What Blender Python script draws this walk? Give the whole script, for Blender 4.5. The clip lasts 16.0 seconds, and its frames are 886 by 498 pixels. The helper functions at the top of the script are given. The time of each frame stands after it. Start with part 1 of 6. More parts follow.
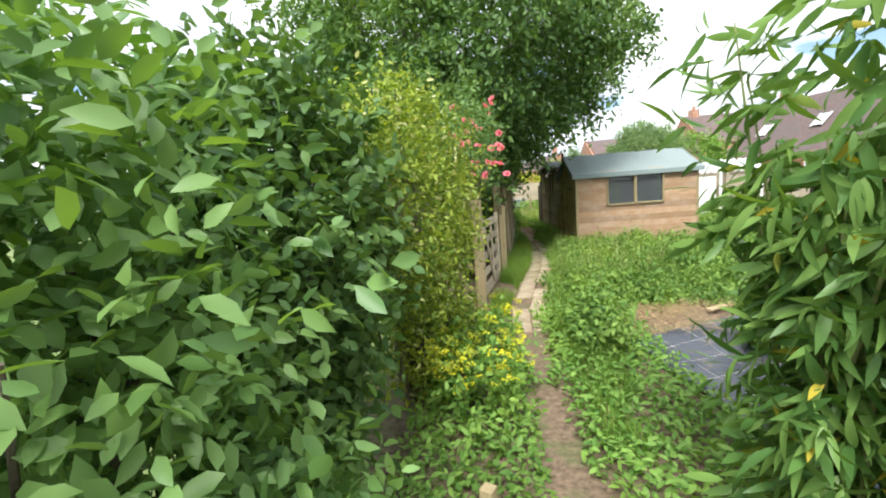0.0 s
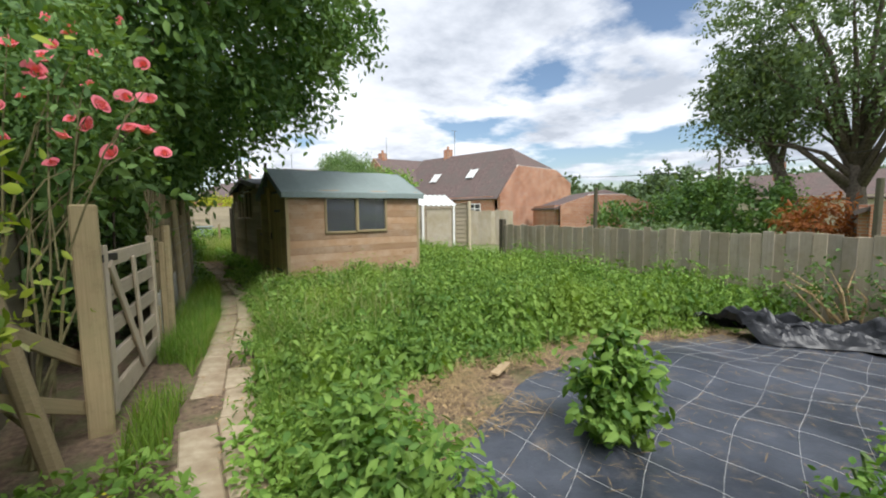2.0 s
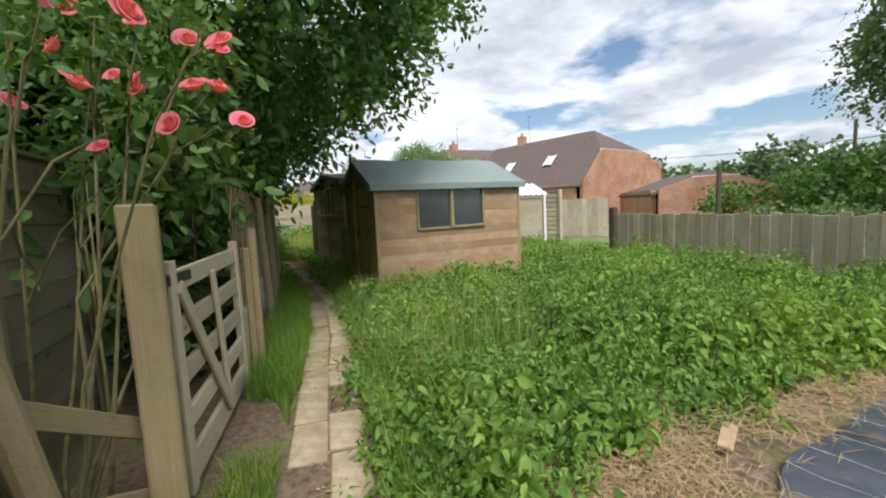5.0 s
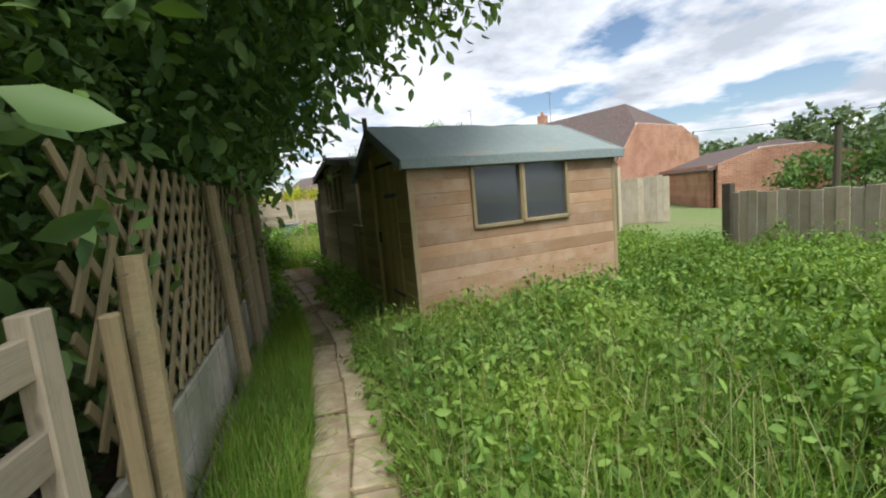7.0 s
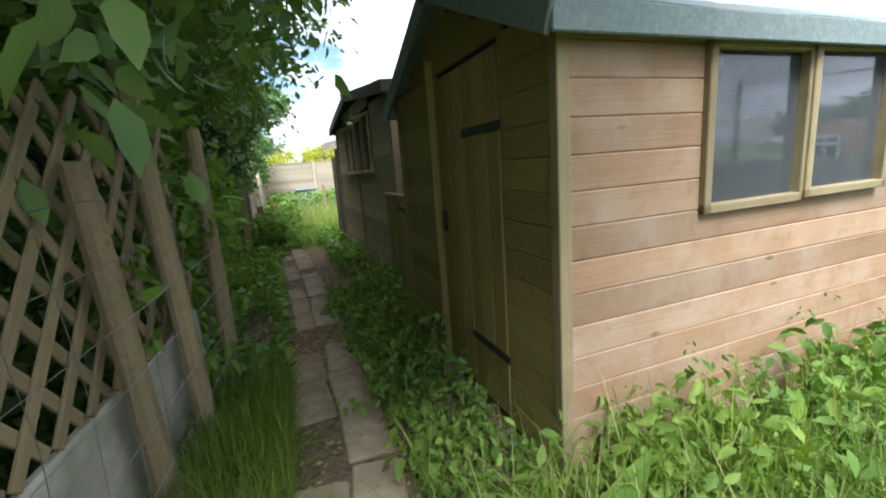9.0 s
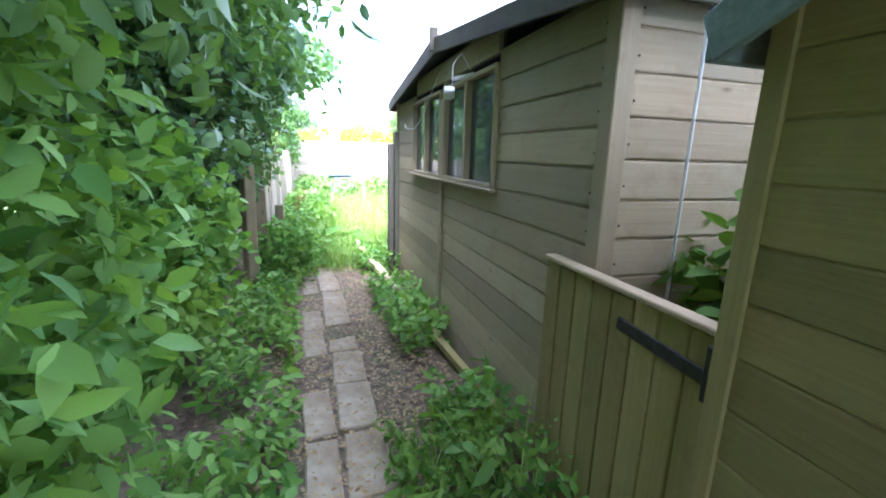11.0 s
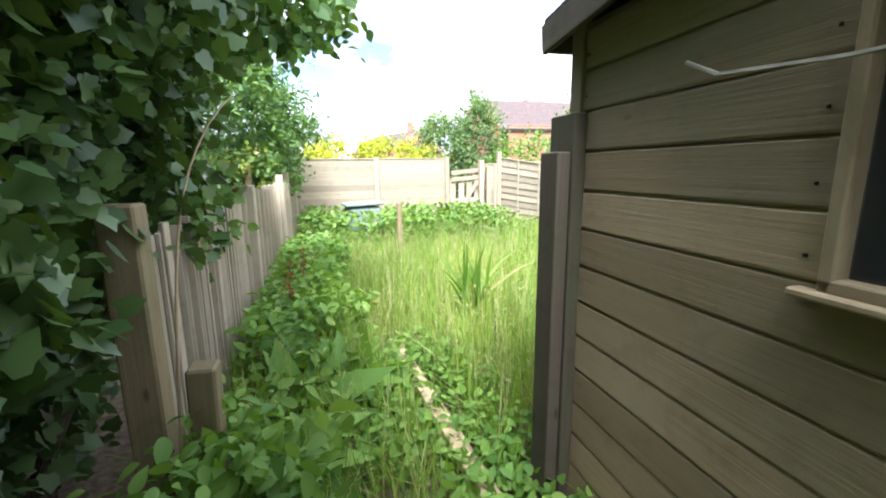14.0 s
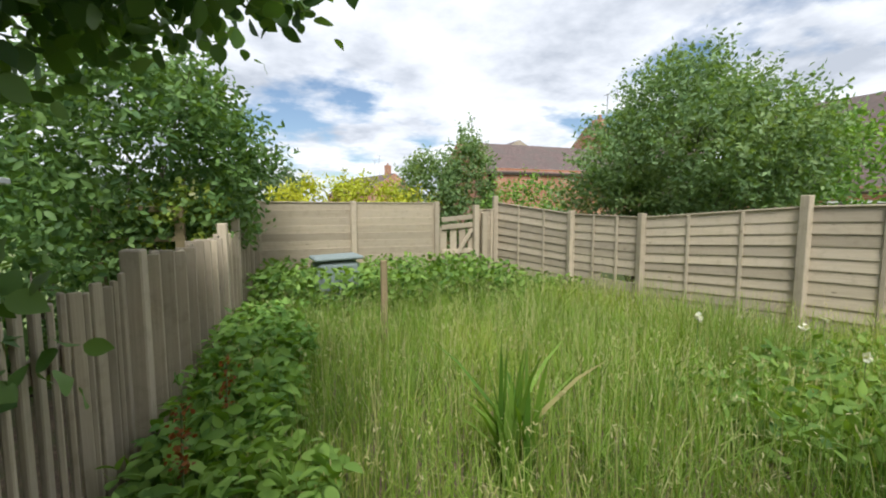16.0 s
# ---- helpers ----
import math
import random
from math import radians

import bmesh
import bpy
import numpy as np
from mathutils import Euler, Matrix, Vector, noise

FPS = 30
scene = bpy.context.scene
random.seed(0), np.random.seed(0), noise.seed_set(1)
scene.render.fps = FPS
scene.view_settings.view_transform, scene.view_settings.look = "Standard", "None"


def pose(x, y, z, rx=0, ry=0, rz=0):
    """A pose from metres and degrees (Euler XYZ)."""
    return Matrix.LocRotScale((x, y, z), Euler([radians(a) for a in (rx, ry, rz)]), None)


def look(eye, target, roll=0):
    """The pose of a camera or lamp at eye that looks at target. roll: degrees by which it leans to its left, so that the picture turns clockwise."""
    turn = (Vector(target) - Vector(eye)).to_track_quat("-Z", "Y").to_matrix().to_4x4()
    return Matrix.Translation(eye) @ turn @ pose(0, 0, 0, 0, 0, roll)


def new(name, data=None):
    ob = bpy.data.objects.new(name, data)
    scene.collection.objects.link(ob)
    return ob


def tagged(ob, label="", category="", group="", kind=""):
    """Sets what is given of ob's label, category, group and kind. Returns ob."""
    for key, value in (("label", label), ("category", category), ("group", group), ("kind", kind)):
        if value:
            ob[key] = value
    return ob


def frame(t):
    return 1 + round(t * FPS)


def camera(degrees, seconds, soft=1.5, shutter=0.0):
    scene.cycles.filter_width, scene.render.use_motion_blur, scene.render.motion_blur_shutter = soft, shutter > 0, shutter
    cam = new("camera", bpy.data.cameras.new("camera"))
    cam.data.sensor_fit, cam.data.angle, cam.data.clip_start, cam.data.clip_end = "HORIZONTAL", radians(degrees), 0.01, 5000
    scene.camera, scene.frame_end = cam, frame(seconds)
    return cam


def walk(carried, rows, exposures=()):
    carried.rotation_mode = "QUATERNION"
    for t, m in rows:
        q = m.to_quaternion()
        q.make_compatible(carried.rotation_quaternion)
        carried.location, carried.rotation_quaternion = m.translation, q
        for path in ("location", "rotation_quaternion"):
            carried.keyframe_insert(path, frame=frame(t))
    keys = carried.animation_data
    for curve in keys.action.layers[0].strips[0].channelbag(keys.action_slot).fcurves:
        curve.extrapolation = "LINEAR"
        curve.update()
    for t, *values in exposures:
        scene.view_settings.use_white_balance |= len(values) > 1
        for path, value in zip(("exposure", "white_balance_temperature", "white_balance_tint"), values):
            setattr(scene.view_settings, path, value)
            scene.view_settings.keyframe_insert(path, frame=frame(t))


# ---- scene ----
cam = camera(93.3, 16.0, soft=2.0)
EXPOSURE = [(0, 1.1, 6300, 9), (1.0, 0.5, 6300, 9), (5, 0.42, 6300, 9), (7.5, 0.5, 6300, 9), (8.5, 0.8, 6100, 9), (10.8, 3.45, 4900, 22), (11.5, 3.0, 4900, 22), (12.0, 3.15, 5000, 20), (12.5, 3.0, 5100, 18), (14, 1.95, 5800, 13), (15, 1.1, 6200, 9), (16, 0.45, 6300, 9)]
PATH = [
    (0, (-1.941, -0.568, 1.51), (-2.153, 1.402, 1.239), -4.3),
    (0.5, (-1.919, 0.127, 1.477), (-1.813, 2.116, 1.301), -3.1),
    (1, (-1.803, 0.819, 1.317), (-1.454, 2.782, 1.153), -1.0),
    (1.5, (-1.755, 1.323, 1.305), (-1.024, 3.179, 1.153), -0.5),
    (2, (-1.706, 1.655, 1.304), (-0.587, 3.303, 1.126), -0.7),
    (2.5, (-1.604, 1.772, 1.322), (-0.184, 3.166, 1.126), -1.4),
    (3, (-1.534, 1.771, 1.314), (0.11, 2.892, 1.115), -1.0),
    (3.5, (-1.547, 1.791, 1.317), (0.068, 2.955, 1.129), -1.2),
    (4, (-1.612, 1.932, 1.293), (-0.312, 3.442, 1.112), -1.9),
    (4.5, (-1.689, 2.36, 1.258), (-0.705, 4.091, 1.064), -2.6),
    (5, (-1.679, 2.829, 1.309), (-0.837, 4.631, 1.103), -2.7),
    (7.5, (-1.115, 5.567, 1.282), (-0.324, 7.384, 1.013), -5.3),
    (8, (-0.948, 6.089, 1.225), (-0.239, 7.915, 0.82), -3.4),
    (8.5, (-0.868, 6.775, 1.204), (-0.179, 8.613, 0.819), -4.8),
    (11, (-0.829, 9.825, 1.366), (-0.261, 11.692, 0.926), 1.6),
    (11.5, (-0.817, 10.468, 1.42), (-0.209, 12.34, 1.065), 1.2),
    (12, (-0.766, 11.057, 1.372), (-0.146, 12.925, 1.016), 1.1),
    (12.5, (-0.757, 11.639, 1.414), (-0.155, 13.515, 1.07), 1.4),
    (13, (-0.749, 12.285, 1.378), (-0.187, 14.173, 1.032), 0.6),
    (13.5, (-0.761, 12.822, 1.398), (-0.23, 14.715, 1.03), 3.5),
    (14, (-0.787, 13.279, 1.418), (-0.278, 15.176, 1.041), -0.6),
    (14.5, (-0.744, 13.749, 1.454), (-0.219, 15.654, 1.148), -0.5),
    (15, (-0.746, 14.101, 1.461), (-0.22, 16.009, 1.177), -0.2),
    (15.5, (-0.716, 14.461, 1.471), (-0.100, 16.350, 1.241), -0.1),
    (16, (-0.656, 14.711, 1.481), (-0.026, 16.601, 1.301), -0.0),
]
walk(cam, [(t, look(e, g, r)) for t, e, g, r in PATH], EXPOSURE)

# ---------- world, sun ----------
world = bpy.data.worlds.new("overcast_sky")
scene.world = world
world.use_nodes = True
wn, wl = world.node_tree.nodes, world.node_tree.links
bg = wn["Background"]
sky = wn.new("ShaderNodeTexSky")
sky.sky_type, sky.sun_disc = "NISHITA", False
sky.sun_elevation, sky.sun_rotation = radians(55.9), radians(190.4)
tc = wn.new("ShaderNodeTexCoord")
sep = wn.new("ShaderNodeSeparateXYZ")
wl.new(tc.outputs["Generated"], sep.inputs[0])
# cloud layer: direction projected on a high plane
zmax = wn.new("ShaderNodeMath"); zmax.operation = "ADD"; zmax.inputs[1].default_value = 0.16
wl.new(sep.outputs[2], zmax.inputs[0])
zc = wn.new("ShaderNodeMath"); zc.operation = "MAXIMUM"; zc.inputs[1].default_value = 0.06
wl.new(zmax.outputs[0], zc.inputs[0])
dv = wn.new("ShaderNodeVectorMath"); dv.operation = "DIVIDE"
cz = wn.new("ShaderNodeCombineXYZ")
for k in range(3):
    wl.new(zc.outputs[0], cz.inputs[k])
wl.new(tc.outputs["Generated"], dv.inputs[0]); wl.new(cz.outputs[0], dv.inputs[1])
def wnoise(scale, detail, rough):
    n = wn.new("ShaderNodeTexNoise")
    n.inputs["Scale"].default_value, n.inputs["Detail"].default_value, n.inputs["Roughness"].default_value = scale, detail, rough
    wl.new(dv.outputs[0], n.inputs["Vector"])
    return n
def wramp(src, stops):
    r = wn.new("ShaderNodeValToRGB")
    e = r.color_ramp.elements
    e[0].position, e[0].color = stops[0][0], (*stops[0][1], 1)
    e[1].position, e[1].color = stops[1][0], (*stops[1][1], 1)
    for p, c in stops[2:]:
        e.new(p).color = (*c, 1)
    wl.new(src, r.inputs[0])
    return r
cover = wramp(wnoise(0.95, 8, 0.55).outputs["Fac"], [(0.40, (0, 0, 0)), (0.47, (1, 1, 1))])
shade = wramp(wnoise(1.35, 7, 0.58).outputs["Fac"], [(0.36, (0.45, 0.48, 0.54)), (0.62, (0.90, 0.91, 0.93)), (0.48, (0.69, 0.71, 0.76))])
skyd = wn.new("ShaderNodeVectorMath"); skyd.operation = "SCALE"; skyd.inputs["Scale"].default_value = 0.10
wl.new(sky.outputs[0], skyd.inputs[0])
mixc = wn.new("ShaderNodeMix"); mixc.data_type = "RGBA"
wl.new(cover.outputs[0], mixc.inputs["Factor"]); wl.new(skyd.outputs[0], mixc.inputs["A"]); wl.new(shade.outputs[0], mixc.inputs["B"])
wl.new(mixc.outputs["Result"], bg.inputs["Color"])
bg.inputs["Strength"].default_value = 1.0
sun = new("sun", bpy.data.lights.new("sun", "SUN"))
sun.data.energy, sun.data.angle, sun.data.color = 3.3, radians(24), (1.0, 0.97, 0.92)
sun.matrix_world = look((-2.2, -12, 18), (0, 0, 0))

# ---------- materials ----------
def nodes_of(name):
    m = bpy.data.materials.new(name)
    m.use_nodes = True
    return m, m.node_tree.nodes, m.node_tree.links, m.node_tree.nodes["Principled BSDF"]


def ramp(n, l, src, stops):
    r = n.new("ShaderNodeValToRGB")
    e = r.color_ramp.elements
    e[0].position, e[0].color = stops[0][0], (*stops[0][1], 1)
    e[1].position, e[1].color = stops[-1][0], (*stops[-1][1], 1)
    for p, c in stops[1:-1]:
        e.new(p).color = (*c, 1)
    l.new(src, r.inputs[0])
    return r.outputs[0]


def noise_tex(n, l, vec, scale, detail=4, rough=0.6):
    t = n.new("ShaderNodeTexNoise")
    t.inputs["Scale"].default_value, t.inputs["Detail"].default_value, t.inputs["Roughness"].default_value = scale, detail, rough
    l.new(vec, t.inputs["Vector"])
    return t.outputs["Fac"]


def mixed(n, l, a, b, fac, blend="MIX"):
    m = n.new("ShaderNodeMix")
    m.data_type, m.blend_type = "RGBA", blend
    for sock, v in (("A", a), ("B", b), ("Factor", fac)):
        if isinstance(v, (int, float)):
            m.inputs[sock].default_value = v
        elif isinstance(v, tuple):
            m.inputs[sock].default_value = (*v, 1)
        else:
            l.new(v, m.inputs[sock])
    return m.outputs["Result"]


def bumped(n, l, b, height, strength, dist):
    k = n.new("ShaderNodeBump")
    k.inputs["Strength"].default_value, k.inputs["Distance"].default_value = strength, dist
    l.new(height, k.inputs["Height"])
    l.new(k.outputs[0], b.inputs["Normal"])


def wood(name, dark, light, stain, rough=0.8, amount=0.5, knots=True):
    """Sawn timber with its grain along the local x axis."""
    m, n, l, b = nodes_of(name)
    t = n.new("ShaderNodeTexCoord")
    info = n.new("ShaderNodeObjectInfo")
    off = n.new("ShaderNodeVectorMath"); off.operation = "MULTIPLY_ADD"
    comb = n.new("ShaderNodeCombineXYZ")
    for k in range(3):
        l.new(info.outputs["Random"], comb.inputs[k])
    off.inputs[1].default_value = (37, 21, 53)
    l.new(comb.outputs[0], off.inputs[0]); l.new(t.outputs["Object"], off.inputs[2])
    mp = n.new("ShaderNodeMapping"); mp.inputs["Scale"].default_value = (0.8, 34, 34)
    l.new(off.outputs[0], mp.inputs[0])
    g = noise_tex(n, l, mp.outputs[0], 3, 6, 0.65)
    mid_tone = tuple((p + q) / 2 for p, q in zip(dark, light))
    soft_dark = tuple(p * 0.55 + q * 0.45 for p, q in zip(mid_tone, dark))
    soft_light = tuple(p * 0.45 + q * 0.55 for p, q in zip(mid_tone, light))
    c = ramp(n, l, g, [(0.28, soft_dark), (0.75, soft_light)])
    big = noise_tex(n, l, off.outputs[0], 2.3, 5, 0.65)
    f = ramp(n, l, big, [(0.42, (0, 0, 0)), (0.68, (amount, amount, amount))])
    c = mixed(n, l, c, stain, f)
    blot = noise_tex(n, l, off.outputs[0], 9.0, 6, 0.7)
    c = mixed(n, l, c, tuple(q * 0.8 for q in dark), ramp(n, l, blot, [(0.52, (0, 0, 0)), (0.78, (0.55, 0.55, 0.55))]))
    if knots:
        v = n.new("ShaderNodeTexVoronoi"); v.inputs["Scale"].default_value = 5.0
        mk = n.new("ShaderNodeMapping"); mk.inputs["Scale"].default_value = (0.55, 1.4, 1.4)
        l.new(off.outputs[0], mk.inputs[0]); l.new(mk.outputs[0], v.inputs["Vector"])
        kf = ramp(n, l, v.outputs["Distance"], [(0.03, (0.7, 0.7, 0.7)), (0.09, (0, 0, 0))])
        c = mixed(n, l, c, tuple(q * 0.45 for q in dark), kf)
    hv = n.new("ShaderNodeHueSaturation")
    vr = n.new("ShaderNodeMapRange"); vr.inputs[3].default_value, vr.inputs[4].default_value = 0.8, 1.18
    l.new(info.outputs["Random"], vr.inputs[0]); l.new(vr.outputs[0], hv.inputs["Value"]); l.new(c, hv.inputs["Color"])
    l.new(hv.outputs[0], b.inputs["Base Color"])
    b.inputs["Roughness"].default_value = rough
    b.inputs["Specular IOR Level"].default_value = 0.25
    bumped(n, l, b, g, 0.5, 0.004)
    return m


def plain(name, a, b2, scale, rough=0.85, bump=0.4, dist=0.01, detail=6, spec=0.3, metal=0.0, c3=None):
    m, n, l, b = nodes_of(name)
    t = n.new("ShaderNodeTexCoord")
    f = noise_tex(n, l, t.outputs["Object"], scale, detail, 0.65)
    c = ramp(n, l, f, [(0.33, a), (0.67, b2)])
    if c3:
        f2 = noise_tex(n, l, t.outputs["Object"], scale * 0.17, 4, 0.6)
        c = mixed(n, l, c, c3, ramp(n, l, f2, [(0.45, (0, 0, 0)), (0.62, (0.8, 0.8, 0.8))]))
    l.new(c, b.inputs["Base Color"])
    b.inputs["Roughness"].default_value, b.inputs["Metallic"].default_value = rough, metal
    b.inputs["Specular IOR Level"].default_value = spec
    bumped(n, l, b, f, bump, dist)
    return m


def leafy(name, dark, light, rough=0.58, trans=0.4, spec=0.25, odd=None, odd_at=0.93):
    """Leaves: each its own tone, lit through as well as from the front."""
    m, n, l, b = nodes_of(name)
    geo = n.new("ShaderNodeNewGeometry")
    t = n.new("ShaderNodeTexCoord")
    stops = [(0.0, dark), (0.85, light)]
    if odd:
        stops += [(odd_at, light), (odd_at + 0.02, odd)]
    c = ramp(n, l, geo.outputs["Random Per Island"], stops)
    big = noise_tex(n, l, t.outputs["Object"], 1.3, 3)
    c = mixed(n, l, c, tuple(q * 0.62 for q in dark), ramp(n, l, big, [(0.45, (0, 0, 0)), (0.75, (0.6, 0.6, 0.6))]))
    patch = noise_tex(n, l, t.outputs["Object"], 0.75, 4)
    c = mixed(n, l, c, (min(1, light[0] * 1.25), min(1, light[1] * 1.08), light[2] * 0.8), ramp(n, l, patch, [(0.5, (0, 0, 0)), (0.72, (0.55, 0.55, 0.55))]))
    l.new(c, b.inputs["Base Color"])
    b.inputs["Roughness"].default_value = rough
    b.inputs["Specular IOR Level"].default_value = spec
    tr = n.new("ShaderNodeBsdfTranslucent")
    tw = mixed(n, l, c, (1.0, 1.0, 0.25), 1.0, "MULTIPLY")
    l.new(tw, tr.inputs[0])
    mx = n.new("ShaderNodeMixShader"); mx.inputs[0].default_value = trans
    out = n["Material Output"]
    l.new(b.outputs[0], mx.inputs[1]); l.new(tr.outputs[0], mx.inputs[2]); l.new(mx.outputs[0], out.inputs[0])
    return m


def bricks(name, a, b2, mortar):
    m, n, l, b = nodes_of(name)
    t = n.new("ShaderNodeTexCoord")
    mp = n.new("ShaderNodeMapping"); mp.inputs["Rotation"].default_value = (radians(90), 0, 0)
    l.new(t.outputs["Object"], mp.inputs[0])
    k = n.new("ShaderNodeTexBrick")
    for s_, v in (("Scale", 1.0), ("Brick Width", 0.225), ("Row Height", 0.075), ("Mortar Size", 0.01), ("Bias", 0.0)):
        k.inputs[s_].default_value = v
    k.inputs["Color1"].default_value, k.inputs["Color2"].default_value, k.inputs["Mortar"].default_value = (*a, 1), (*b2, 1), (*mortar, 1)
    l.new(mp.outputs[0], k.inputs["Vector"])
    f = noise_tex(n, l, t.outputs["Object"], 1.1, 5)
    c = mixed(n, l, k.outputs["Color"], tuple(q * 0.6 for q in a), ramp(n, l, f, [(0.45, (0, 0, 0)), (0.7, (0.7, 0.7, 0.7))]))
    l.new(c, b.inputs["Base Color"]); b.inputs["Roughness"].default_value = 0.9
    return m


def glass_mat(name):
    m, n, l, b = nodes_of(name)
    b.inputs["Base Color"].default_value = (0.42, 0.46, 0.48, 1)
    b.inputs["Specular IOR Level"].default_value = 0.3
    b.inputs["Roughness"].default_value = 0.04
    b.inputs["Transmission Weight"].default_value = 0.92
    b.inputs["IOR"].default_value = 1.45
    t = n.new("ShaderNodeTexCoord")
    f = noise_tex(n, l, t.outputs["Object"], 4, 5)
    l.new(ramp(n, l, f, [(0.4, (0.01, 0.01, 0.01)), (0.8, (0.07, 0.07, 0.07))]), b.inputs["Roughness"])
    return m


